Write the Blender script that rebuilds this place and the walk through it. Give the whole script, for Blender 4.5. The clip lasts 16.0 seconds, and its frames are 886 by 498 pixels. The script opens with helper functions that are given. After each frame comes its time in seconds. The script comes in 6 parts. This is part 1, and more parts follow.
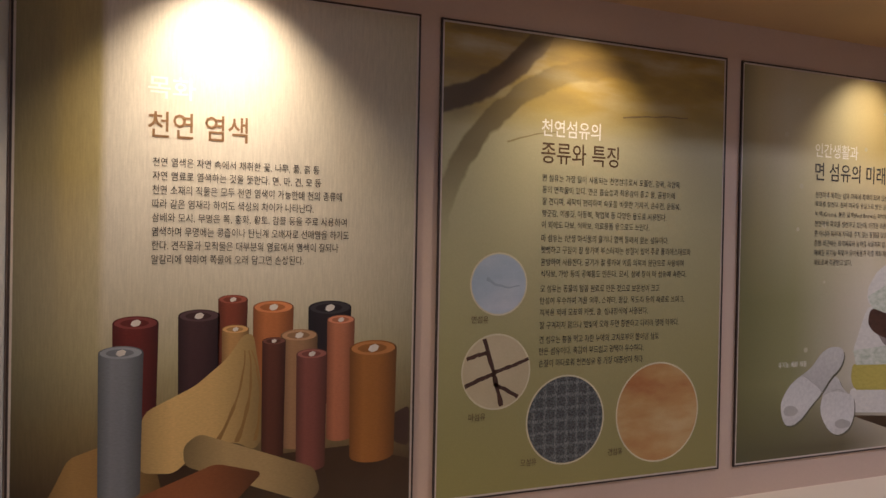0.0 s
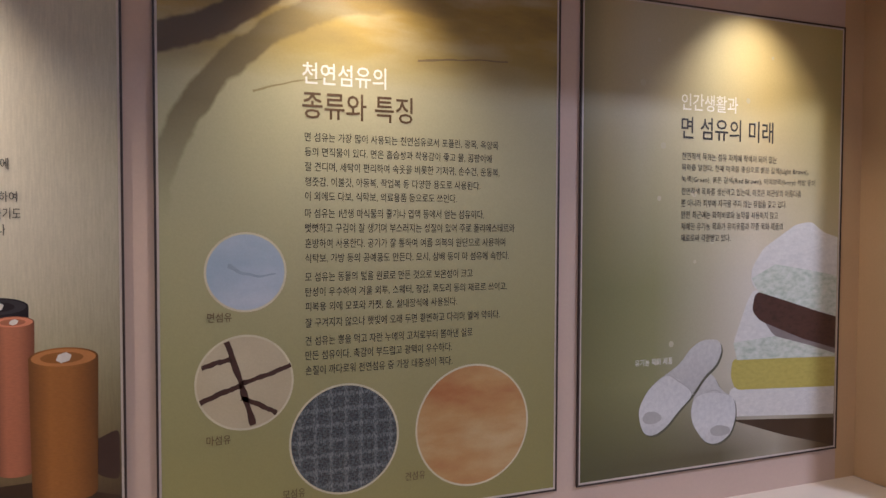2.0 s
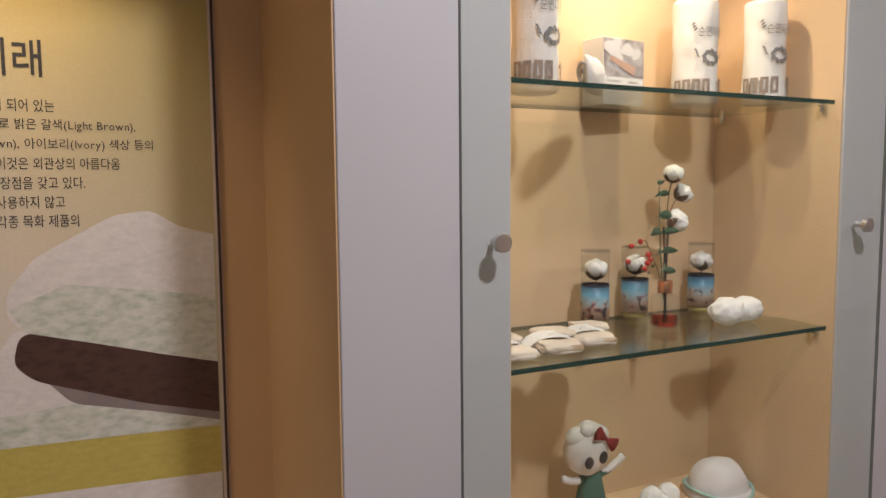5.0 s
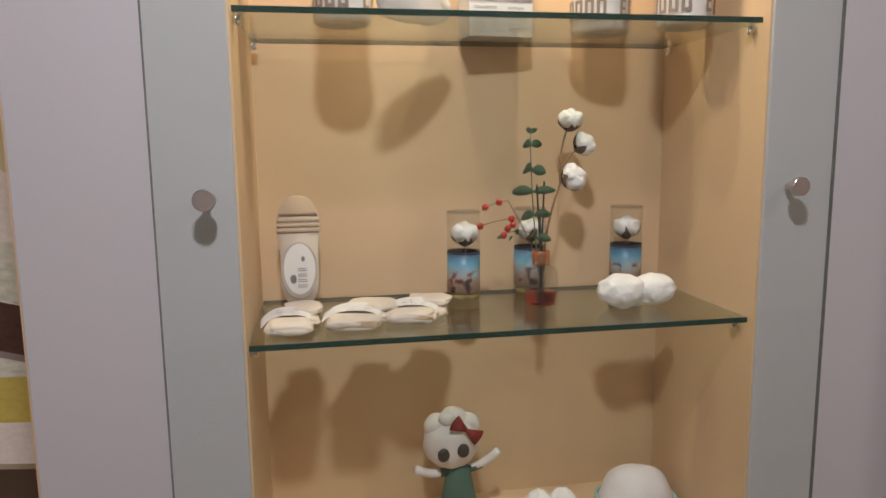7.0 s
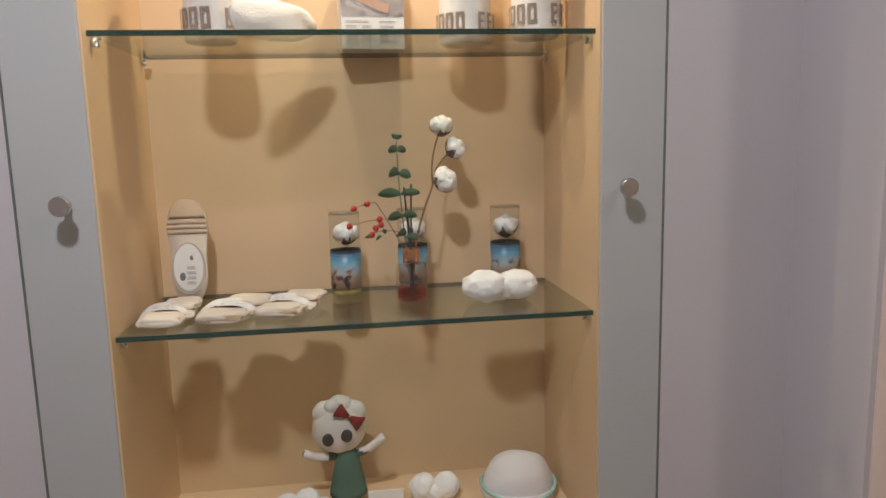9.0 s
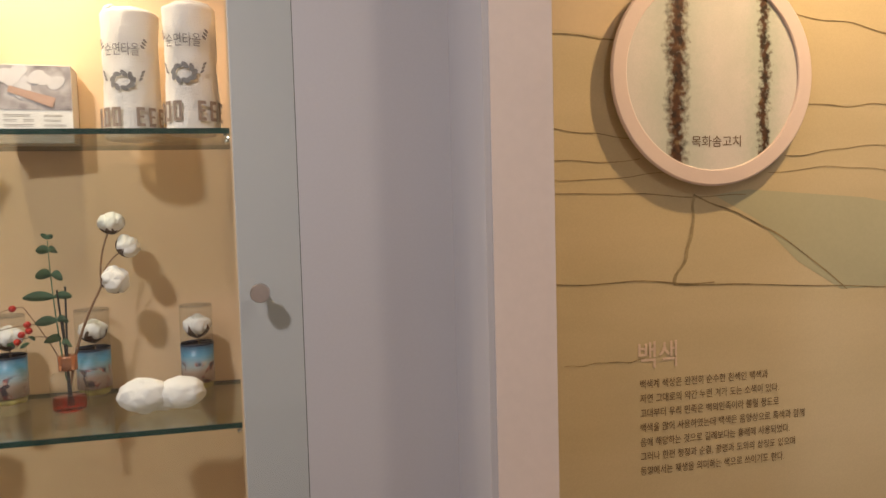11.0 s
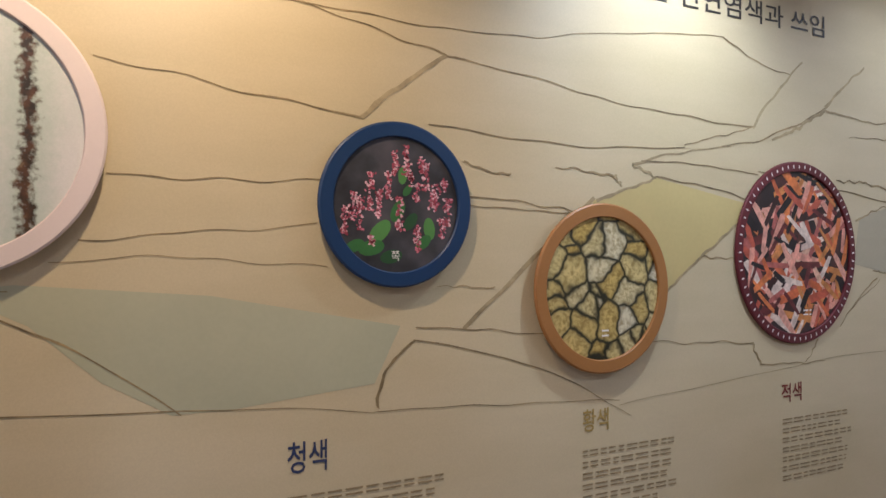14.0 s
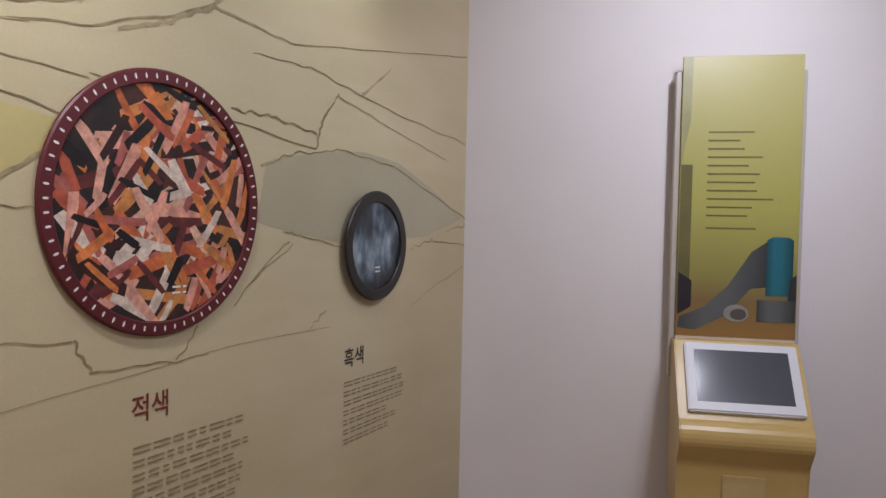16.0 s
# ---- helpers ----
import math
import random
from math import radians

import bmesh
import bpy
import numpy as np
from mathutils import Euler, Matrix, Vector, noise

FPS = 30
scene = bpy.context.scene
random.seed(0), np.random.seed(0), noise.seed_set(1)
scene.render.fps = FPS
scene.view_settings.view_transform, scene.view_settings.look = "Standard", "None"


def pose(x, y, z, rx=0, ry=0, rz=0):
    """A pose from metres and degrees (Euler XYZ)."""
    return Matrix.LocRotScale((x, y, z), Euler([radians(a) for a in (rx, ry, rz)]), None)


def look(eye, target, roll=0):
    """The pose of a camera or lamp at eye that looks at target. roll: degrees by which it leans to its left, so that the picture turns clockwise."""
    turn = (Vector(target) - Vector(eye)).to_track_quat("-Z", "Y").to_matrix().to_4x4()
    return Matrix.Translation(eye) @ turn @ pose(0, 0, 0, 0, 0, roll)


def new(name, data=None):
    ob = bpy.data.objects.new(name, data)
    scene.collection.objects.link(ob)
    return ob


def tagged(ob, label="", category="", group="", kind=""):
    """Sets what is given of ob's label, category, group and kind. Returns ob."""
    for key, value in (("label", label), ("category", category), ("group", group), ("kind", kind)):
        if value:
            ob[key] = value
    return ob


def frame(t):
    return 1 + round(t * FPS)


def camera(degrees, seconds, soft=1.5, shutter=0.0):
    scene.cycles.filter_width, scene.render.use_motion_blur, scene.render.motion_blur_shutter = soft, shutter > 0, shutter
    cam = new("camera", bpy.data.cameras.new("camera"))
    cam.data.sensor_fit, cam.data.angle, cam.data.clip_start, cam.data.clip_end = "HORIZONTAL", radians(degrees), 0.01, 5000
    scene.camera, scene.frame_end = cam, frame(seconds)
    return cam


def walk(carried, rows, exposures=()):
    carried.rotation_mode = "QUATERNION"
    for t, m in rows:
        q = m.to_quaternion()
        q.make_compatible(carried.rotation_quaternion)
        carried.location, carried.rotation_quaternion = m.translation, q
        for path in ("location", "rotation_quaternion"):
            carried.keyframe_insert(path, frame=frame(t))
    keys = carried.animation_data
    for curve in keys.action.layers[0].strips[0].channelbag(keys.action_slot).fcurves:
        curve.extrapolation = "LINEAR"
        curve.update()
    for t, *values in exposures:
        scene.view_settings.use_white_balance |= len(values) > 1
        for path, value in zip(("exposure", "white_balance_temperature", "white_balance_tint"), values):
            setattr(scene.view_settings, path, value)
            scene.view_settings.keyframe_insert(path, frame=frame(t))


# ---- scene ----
cam = camera(64.0, 16.0)
PATH = [
    (0, (-4.307, -1.676, 1.42), (-3.582, 0.188, 1.404), 1.1),
    (0.5, (-4.198, -1.635, 1.411), (-3.472, 0.228, 1.355), 0.9),
    (1, (-3.956, -1.511, 1.414), (-3.228, 0.351, 1.347), 0.5),
    (1.5, (-3.691, -1.471, 1.422), (-2.971, 0.393, 1.363), 0.1),
    (2, (-3.422, -1.458, 1.417), (-2.699, 0.405, 1.346), 0.2),
    (2.5, (-3.136, -1.364, 1.414), (-2.417, 0.502, 1.357), 0.1),
    (3, (-2.812, -1.325, 1.434), (-2.018, 0.51, 1.364), -0.4),
    (3.5, (-2.488, -1.341, 1.457), (-1.629, 0.464, 1.376), -0.1),
    (4, (-1.864, -1.349, 1.5), (-1.039, 0.468, 1.357), 0.9),
    (4.5, (-1.592, -1.261, 1.485), (-0.697, 0.521, 1.338), 0.3),
    (5, (-1.236, -1.196, 1.476), (-0.359, 0.593, 1.303), -0.5),
    (7.3, (-0.323, -1.259, 1.449), (-0.015, 0.693, 1.14), -0.5),
    (7.5, (-0.301, -1.253, 1.44), (-0.009, 0.699, 1.12), -0.5),
    (8, (-0.218, -1.304, 1.446), (-0.024, 0.655, 1.092), -0.8),
    (8.2, (-0.177, -1.335, 1.448), (0.02, 0.624, 1.098), -0.9),
    (10.5, (0.371, -1.459, 1.527), (0.781, 0.491, 1.356), -1.5),
    (11, (0.607, -1.443, 1.531), (1.022, 0.509, 1.405), -1.5),
    (11.5, (0.929, -1.544, 1.554), (1.299, 0.421, 1.510), -0.8),
    (12, (1.184, -1.535, 1.599), (1.536, 0.434, 1.597), -0.4),
    (12.5, (1.380, -1.395, 1.629), (1.911, 0.531, 1.702), -0.2),
    (13, (1.614, -1.385, 1.629), (2.256, 0.508, 1.690), -0.1),
    (13.5, (1.873, -1.399, 1.611), (2.662, 0.439, 1.641), -0.1),
    (14, (2.131, -1.340, 1.615), (3.056, 0.433, 1.639), -0.0),
    (14.5, (2.452, -1.340, 1.610), (3.576, 0.314, 1.610), 0.5),
    (15, (2.736, -1.263, 1.590), (4.066, 0.231, 1.586), 1.0),
    (15.5, (3.020, -1.141, 1.581), (4.598, 0.086, 1.550), 1.0),
    (16, (3.345, -1.075, 1.587), (5.111, -0.138, 1.524), 1.2),
]
EXPOSURES = [(0.0, -0.05, 5800, 10), (1.0, -0.20, 5250, 10), (1.5, -0.15, 5300, 10), (2.0, 0.40, 5150, 10), (2.5, 0.62, 5350, 10), (3.5, 0.70, 5900, 10), (4.2, 0.45, 6000, 10), (5.0, 0.15, 6400, 10), (8.0, 0.05, 6300, 10), (10.5, 0.0, 6600, 10), (11.0, 0.10, 6800, 10), (11.5, 0.15, 6800, 10), (12.0, -0.02, 6800, 10), (12.5, -0.18, 6500, 10), (13.0, -0.15, 4950, 10), (13.5, -0.10, 5000, 10), (14.5, -0.10, 5300, 10), (16.0, -0.15, 5600, 10)]
walk(cam, [(t, look(e, g, r)) for t, e, g, r in PATH], EXPOSURES)

# ---- light ----
world = bpy.data.worlds.new("world")
scene.world = world
world.use_nodes = True
world.node_tree.nodes["Background"].inputs["Color"].default_value = (0.9, 0.85, 0.85, 1)
world.node_tree.nodes["Background"].inputs["Strength"].default_value = 0.02

WARM, COOL = (1.0, 0.76, 0.50), (0.98, 0.90, 0.95)


def spot(name, eye, target, energy, cone, blend=0.6, size=0.03, color=WARM):
    data = bpy.data.lights.new(name, "SPOT")
    data.energy, data.spot_size, data.spot_blend, data.shadow_soft_size, data.color = energy, radians(cone), blend, size, color
    ob = new(name, data)
    ob.matrix_world = look(eye, target)
    return tagged(ob, kind="structure")


def panel_lamp(name, x, y, z, w, d, energy, color):
    data = bpy.data.lights.new(name, "AREA")
    data.shape, data.size, data.size_y, data.energy, data.color = "RECTANGLE", w, d, energy, color
    ob = new(name, data)
    ob.matrix_world = pose(x, y, z)
    return tagged(ob, kind="structure")


PANEL_SPOTS = ((-4.17, 72), (-2.93, 30), (-1.47, 24))
for lx, le in PANEL_SPOTS:
    spot("niche_spot", (lx, 0.30, 2.315), (lx + 0.01, 0.5, 1.75), le, 92, 1.0, 0.025)
for lx in (-0.11, 0.14):
    spot("cabinet_spot", (lx, 0.20, 2.29), (lx, 0.24, 1.0), 13, 140, 0.8, 0.010, (1.0, 0.77, 0.55))
panel_lamp("hall_lamp_and_fill", -0.35, -1.24, 2.86, 0.15, 0.15, 37, (0.97, 0.91, 0.98))
# unseen fill added to brighten the right column and the mural's start
panel_lamp("hall_lamp_and_fill", 1.7, -1.5, 2.86, 0.2, 0.2, 12, (1.0, 0.86, 0.76))
# wide unseen fill added as general ambient light for the niche
panel_lamp("hall_lamp_and_fill", -2.9, -3.0, 2.88, 2.6, 0.8, 12, (0.92, 0.90, 1.0))
spot("mural_spot", (5.4, -0.14, 2.88), (5.3, 0.53, 1.9), 20, 110, 1.0, 0.04, (1.0, 0.93, 0.84))
spot("mural_spot", (4.0, -0.04, 2.88), (4.0, 0.53, 1.9), 62, 118, 1.0, 0.04, (1.0, 0.93, 0.84))
spot("mural_spot", (2.3, -0.18, 2.88), (2.3, 0.53, 1.75), 84, 130, 0.9, 0.04, (1.0, 0.66, 0.36))
# unseen lamp added for the end wall, set clear of screen glare
panel_lamp("hall_lamp_and_fill", 5.25, -1.5, 2.86, 0.4, 0.4, 22, (1.0, 0.92, 0.92))
# unseen fill added to lift the top of the end wall
spot("end_wall_fill", (5.75, -1.1, 2.86), (6.85, -0.5, 2.3), 54, 150, 1.0, 0.05, (1.0, 0.92, 0.92))

# ---- materials ----
INKS = {}


def tree_of(name):
    m = bpy.data.materials.new(name)
    m.use_nodes = True
    nt = m.node_tree
    return m, nt, nt.nodes["Principled BSDF"]


def coords(nt, kind="Object"):
    return nt.nodes.new("ShaderNodeTexCoord").outputs[kind]


def noise_of(nt, vec, scale, detail=3.0, stretch=None):
    if stretch:
        mp = nt.nodes.new("ShaderNodeMapping")
        mp.inputs["Scale"].default_value = stretch
        nt.links.new(vec, mp.inputs["Vector"])
        vec = mp.outputs["Vector"]
    n = nt.nodes.new("ShaderNodeTexNoise")
    n.inputs["Scale"].default_value, n.inputs["Detail"].default_value = scale, detail
    nt.links.new(vec, n.inputs["Vector"])
    return n.outputs["Fac"]


def ramp(nt, fac, stops):
    r = nt.nodes.new("ShaderNodeValToRGB")
    el = r.color_ramp.elements
    while len(el) < len(stops):
        el.new(0.5)
    for e, (p, c) in zip(el, stops):
        e.position, e.color = p, (*c, 1)
    nt.links.new(fac, r.inputs["Fac"])
    return r.outputs["Color"]


def axis(nt, vec, which, lo, hi):
    s = nt.nodes.new("ShaderNodeSeparateXYZ")
    nt.links.new(vec, s.inputs[0])
    mr = nt.nodes.new("ShaderNodeMapRange")
    mr.inputs["From Min"].default_value, mr.inputs["From Max"].default_value = lo, hi
    nt.links.new(s.outputs["XYZ".index(which)], mr.inputs["Value"])
    return mr.outputs["Result"]


def blend(nt, a, b, fac, how="MIX"):
    mx = nt.nodes.new("ShaderNodeMix")
    mx.data_type, mx.blend_type = "RGBA", how
    for sock, val in ((mx.inputs[6], a), (mx.inputs[7], b), (mx.inputs[0], fac)):
        if hasattr(val, "links"):
            nt.links.new(val, sock)
        else:
            sock.default_value = val if isinstance(val, (int, float)) else (*val, 1)
    return mx.outputs[2]


def bumped(nt, bsdf, height, strength, dist=0.002):
    b = nt.nodes.new("ShaderNodeBump")
    b.inputs["Strength"].default_value, b.inputs["Distance"].default_value = strength, dist
    nt.links.new(height, b.inputs["Height"])
    nt.links.new(b.outputs["Normal"], bsdf.inputs["Normal"])


def surface(name, col, rough=0.6, vary=0.08, big=2.0, fine=60.0, bump=0.15, metal=0.0, spec=0.5, stretch=None, rand=0.0):
    """Plain surface with cloudy variation at two scales and fine relief."""
    m, nt, b = tree_of(name)
    v = coords(nt)
    n1, n2 = noise_of(nt, v, big, 4, stretch), noise_of(nt, v, fine, 2, stretch)
    dark, light = [c * (1 - vary) for c in col], [min(1, c * (1 + vary)) for c in col]
    c1 = ramp(nt, n1, ((0.3, dark), (0.7, light)))
    c2 = ramp(nt, n2, ((0.3, (1 - vary,) * 3), (0.7, (1, 1, 1))))
    out = blend(nt, c1, c2, 0.7, "MULTIPLY")
    if rand:
        oi = nt.nodes.new("ShaderNodeObjectInfo")
        out = blend(nt, out, ramp(nt, oi.outputs["Random"], ((0, (1 - rand,) * 3), (1, (1, 1, 1)))), 1.0, "MULTIPLY")
    nt.links.new(out, b.inputs["Base Color"])
    b.inputs["Roughness"].default_value, b.inputs["Metallic"].default_value = rough, metal
    b.inputs["Specular IOR Level"].default_value = spec
    if bump:
        bumped(nt, b, n2, bump)
    return m


def ink(col, rough=0.35, vary=0.1, fine=90.0):
    """Printed colour, kept once per colour."""
    key = (col, rough, vary)
    if key not in INKS:
        INKS[key] = surface("print", col, rough, vary, 9.0, fine, 0.0)
    return INKS[key]


def roll_print(col):
    """Printed photograph of a bolt of cloth: its own modelling across the width."""
    m, nt, b = tree_of("print_cloth")
    g = coords(nt, "Generated")
    across = ramp(nt, axis(nt, g, "X", 0, 1), ((0.0, (0.45,) * 3), (0.3, (1, 1, 1)), (0.6, (0.9,) * 3), (1.0, (0.35,) * 3)))
    weave = ramp(nt, noise_of(nt, coords(nt), 90, 3, (1, 1, 3)), ((0.3, (0.90,) * 3), (0.7, (1.05,) * 3)))
    c = blend(nt, col, across, 1.0, "MULTIPLY")
    nt.links.new(blend(nt, c, weave, 1.0, "MULTIPLY"), b.inputs["Base Color"])
    b.inputs["Roughness"].default_value = 0.35
    return m


def glass(name, tint=(0.97, 1.0, 0.98), rough=0.0, ior=1.45):
    m, nt, b = tree_of(name)
    b.inputs["Base Color"].default_value = (*tint, 1)
    b.inputs["Transmission Weight"].default_value = 1.0
    b.inputs["Roughness"].default_value, b.inputs["IOR"].default_value = rough, ior
    return m


def thin_glass(name, tint=(0.97, 0.98, 0.98)):
    """Thin clear glass: light passes, gloss by Fresnel."""
    m = bpy.data.materials.new(name)
    m.use_nodes = True
    nt = m.node_tree
    nt.nodes.clear()
    o, mx, tr, gl, lw, pw, ma = (nt.nodes.new(k) for k in ("ShaderNodeOutputMaterial", "ShaderNodeMixShader", "ShaderNodeBsdfTransparent", "ShaderNodeBsdfGlossy", "ShaderNodeLayerWeight", "ShaderNodeMath", "ShaderNodeMath"))
    tr.inputs["Color"].default_value = (*tint, 1)
    gl.inputs["Roughness"].default_value, lw.inputs["Blend"].default_value = 0.02, 0.5
    pw.operation, ma.operation = "POWER", "MULTIPLY_ADD"
    pw.inputs[1].default_value, ma.inputs[1].default_value, ma.inputs[2].default_value = 4.0, 0.7, 0.035
    nt.links.new(lw.outputs["Facing"], pw.inputs[0])
    nt.links.new(pw.outputs[0], ma.inputs[0])
    nt.links.new(ma.outputs[0], mx.inputs[0])
    nt.links.new(tr.outputs[0], mx.inputs[1])
    nt.links.new(gl.outputs[0], mx.inputs[2])
    nt.links.new(mx.outputs[0], o.inputs["Surface"])
    return m


PINK_WALL = surface("painted_wall", (0.60, 0.45, 0.36), 0.75, 0.05, 1.5, 120, 0.1)
ORANGE_WALL = surface("warm_painted_wall", (0.62, 0.42, 0.22), 0.6, 0.05, 1.5, 120, 0.1)
CREAM_INSIDE = surface("cream_laminate", (0.70, 0.50, 0.31), 0.55, 0.05, 2.5, 140, 0.06)
GREY_LAMINATE = surface("grey_laminate", (0.49, 0.485, 0.49), 0.4, 0.03, 1.2, 160, 0.04)
WHITE_WALL = surface("white_wall_paint", (0.80, 0.76, 0.755), 0.8, 0.04, 1.2, 140, 0.12)
CEILING = surface("ceiling_paint", (0.75, 0.73, 0.70), 0.85, 0.03, 1.5, 120, 0.08)
FLOOR = surface("floor_vinyl", (0.32, 0.24, 0.17), 0.4, 0.2, 1.5, 30, 0.1, stretch=(1, 6, 1))
LEDGE = surface("cream_ledge", (0.72, 0.62, 0.52), 0.5, 0.04, 2, 120, 0.06)
DARK_LINE = surface("dark_trim", (0.05, 0.03, 0.025), 0.4, 0.2, 5, 60, 0.0)
PALE_LINE = surface("pale_trim", (0.62, 0.54, 0.47), 0.4, 0.08, 5, 60, 0.0)
STEEL = surface("brushed_steel", (0.62, 0.60, 0.58), 0.28, 0.08, 20, 300, 0.05, metal=1.0)
CHROME = surface("chrome", (0.7, 0.68, 0.64), 0.15, 0.05, 20, 200, 0.0, metal=1.0)
PANE = thin_glass("clear_glass", (0.945, 0.975, 0.955))
SHELF_GLASS = thin_glass("shelf_glass", (0.89, 0.93, 0.90))
SHELF_EDGE = surface("green_glass_edge", (0.02, 0.055, 0.045), 0.1, 0.2, 8, 60, 0.0)
JAR_GLASS = thin_glass("jar_glass", (0.95, 0.96, 0.96))
COTTON = surface("cotton_wool", (0.86, 0.84, 0.82), 0.95, 0.06, 25, 160, 0.9, spec=0.1)
TERRY = surface("white_terry", (0.80, 0.77, 0.74), 0.95, 0.08, 14, 260, 1.0, spec=0.1)
BRACT = surface("dry_bract", (0.13, 0.08, 0.05), 0.7, 0.25, 30, 120, 0.3)
TWIG = surface("brown_twig", (0.24, 0.13, 0.07), 0.7, 0.25, 30, 150, 0.3)
LEAF = surface("eucalyptus_leaf", (0.10, 0.19, 0.11), 0.5, 0.25, 30, 150, 0.2)
BERRY = surface("red_berry", (0.48, 0.03, 0.02), 0.3, 0.2, 30, 90, 0.0)
SOCK = surface("sock_knit", (0.74, 0.65, 0.55), 0.95, 0.08, 18, 420, 0.8, spec=0.1)
SOCK_BAND = surface("sock_stripe", (0.52, 0.38, 0.25), 0.95, 0.08, 18, 420, 0.6, spec=0.1)
PAPER = surface("white_paper", (0.80, 0.79, 0.77), 0.7, 0.03, 8, 120, 0.05)
GREY_INK = surface("grey_ink", (0.22, 0.21, 0.21), 0.7, 0.15, 20, 90, 0.0)
BROWN_INK = surface("brown_ink", (0.13, 0.075, 0.03), 0.5, 0.1, 20, 90, 0.0)
BLACK_INK = surface("black_ink", (0.045, 0.04, 0.035), 0.5, 0.1, 20, 90, 0.0)
WHITE_INK = surface("white_ink", (0.85, 0.82, 0.76), 0.5, 0.05, 20, 90, 0.0)
COPPER = surface("copper_cap", (0.75, 0.36, 0.22), 0.22, 0.08, 20, 200, 0.0, metal=1.0)


def backdrop_print(name, parts):
    """Printed poster ground. parts(nt, v) gives its colour socket."""
    m, nt, b = tree_of(name)
    v = coords(nt)
    c = parts(nt, v)
    grain = ramp(nt, noise_of(nt, v, 220, 2), ((0.3, (0.94,) * 3), (0.7, (1, 1, 1))))
    nt.links.new(blend(nt, c, grain, 1.0, "MULTIPLY"), b.inputs["Base Color"])
    b.inputs["Roughness"].default_value = 0.38
    return m


def ground_one(nt, v):
    across = ramp(nt, axis(nt, v, "X", -4.72, -3.53), ((0.0, (0.24, 0.20, 0.10)), (0.09, (0.32, 0.26, 0.12)), (0.12, (0.42, 0.33, 0.13)), (0.19, (0.44, 0.36, 0.16)),
                  (0.21, (0.72, 0.66, 0.56)), (0.6, (0.72, 0.66, 0.56)), (0.78, (0.62, 0.56, 0.44)), (1.0, (0.54, 0.49, 0.34))))
    # printed dark foot and sides, deepened for the weak light low down
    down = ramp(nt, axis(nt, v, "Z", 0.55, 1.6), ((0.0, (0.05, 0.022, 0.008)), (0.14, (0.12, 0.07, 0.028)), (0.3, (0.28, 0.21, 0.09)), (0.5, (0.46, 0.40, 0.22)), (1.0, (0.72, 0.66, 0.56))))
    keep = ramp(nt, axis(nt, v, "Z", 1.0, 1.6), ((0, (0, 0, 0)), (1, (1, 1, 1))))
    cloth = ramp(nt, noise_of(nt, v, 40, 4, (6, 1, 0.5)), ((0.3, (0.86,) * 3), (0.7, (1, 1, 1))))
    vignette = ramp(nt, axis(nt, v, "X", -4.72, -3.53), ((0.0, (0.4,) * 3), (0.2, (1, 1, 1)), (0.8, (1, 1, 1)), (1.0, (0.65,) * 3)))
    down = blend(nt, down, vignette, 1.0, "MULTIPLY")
    return blend(nt, blend(nt, down, across, keep), cloth, 1.0, "MULTIPLY")


def arc(nt, v, wobble, cx, cz, rad, wide, fade, amount):
    """Mask of a soft brushed arc of a circle on an upright board."""
    s, c, ln = nt.nodes.new("ShaderNodeSeparateXYZ"), nt.nodes.new("ShaderNodeCombineXYZ"), nt.nodes.new("ShaderNodeVectorMath")
    nt.links.new(v, s.inputs[0])
    for k, mid in ((0, cx), (2, cz)):
        d = nt.nodes.new("ShaderNodeMath")
        d.operation = "SUBTRACT"
        d.inputs[1].default_value = mid
        nt.links.new(s.outputs[k], d.inputs[0])
        nt.links.new(d.outputs[0], c.inputs[k])
    ln.operation = "LENGTH"
    nt.links.new(c.outputs[0], ln.inputs[0])
    far, wob, ab, mr = (nt.nodes.new(k) for k in ("ShaderNodeMath", "ShaderNodeMath", "ShaderNodeMath", "ShaderNodeMapRange"))
    far.operation, wob.operation, ab.operation = "SUBTRACT", "MULTIPLY_ADD", "ABSOLUTE"
    far.inputs[1].default_value, wob.inputs[1].default_value = rad + 0.025, 0.05
    nt.links.new(ln.outputs["Value"], far.inputs[0])
    nt.links.new(wobble, wob.inputs[0])
    nt.links.new(far.outputs[0], wob.inputs[2])
    nt.links.new(wob.outputs[0], ab.inputs[0])
    mr.interpolation_type = "SMOOTHSTEP"
    mr.inputs["From Min"].default_value, mr.inputs["From Max"].default_value = wide, wide + fade
    mr.inputs["To Min"].default_value, mr.inputs["To Max"].default_value = amount, 0.0
    nt.links.new(ab.outputs[0], mr.inputs["Value"])
    return mr.outputs["Result"]


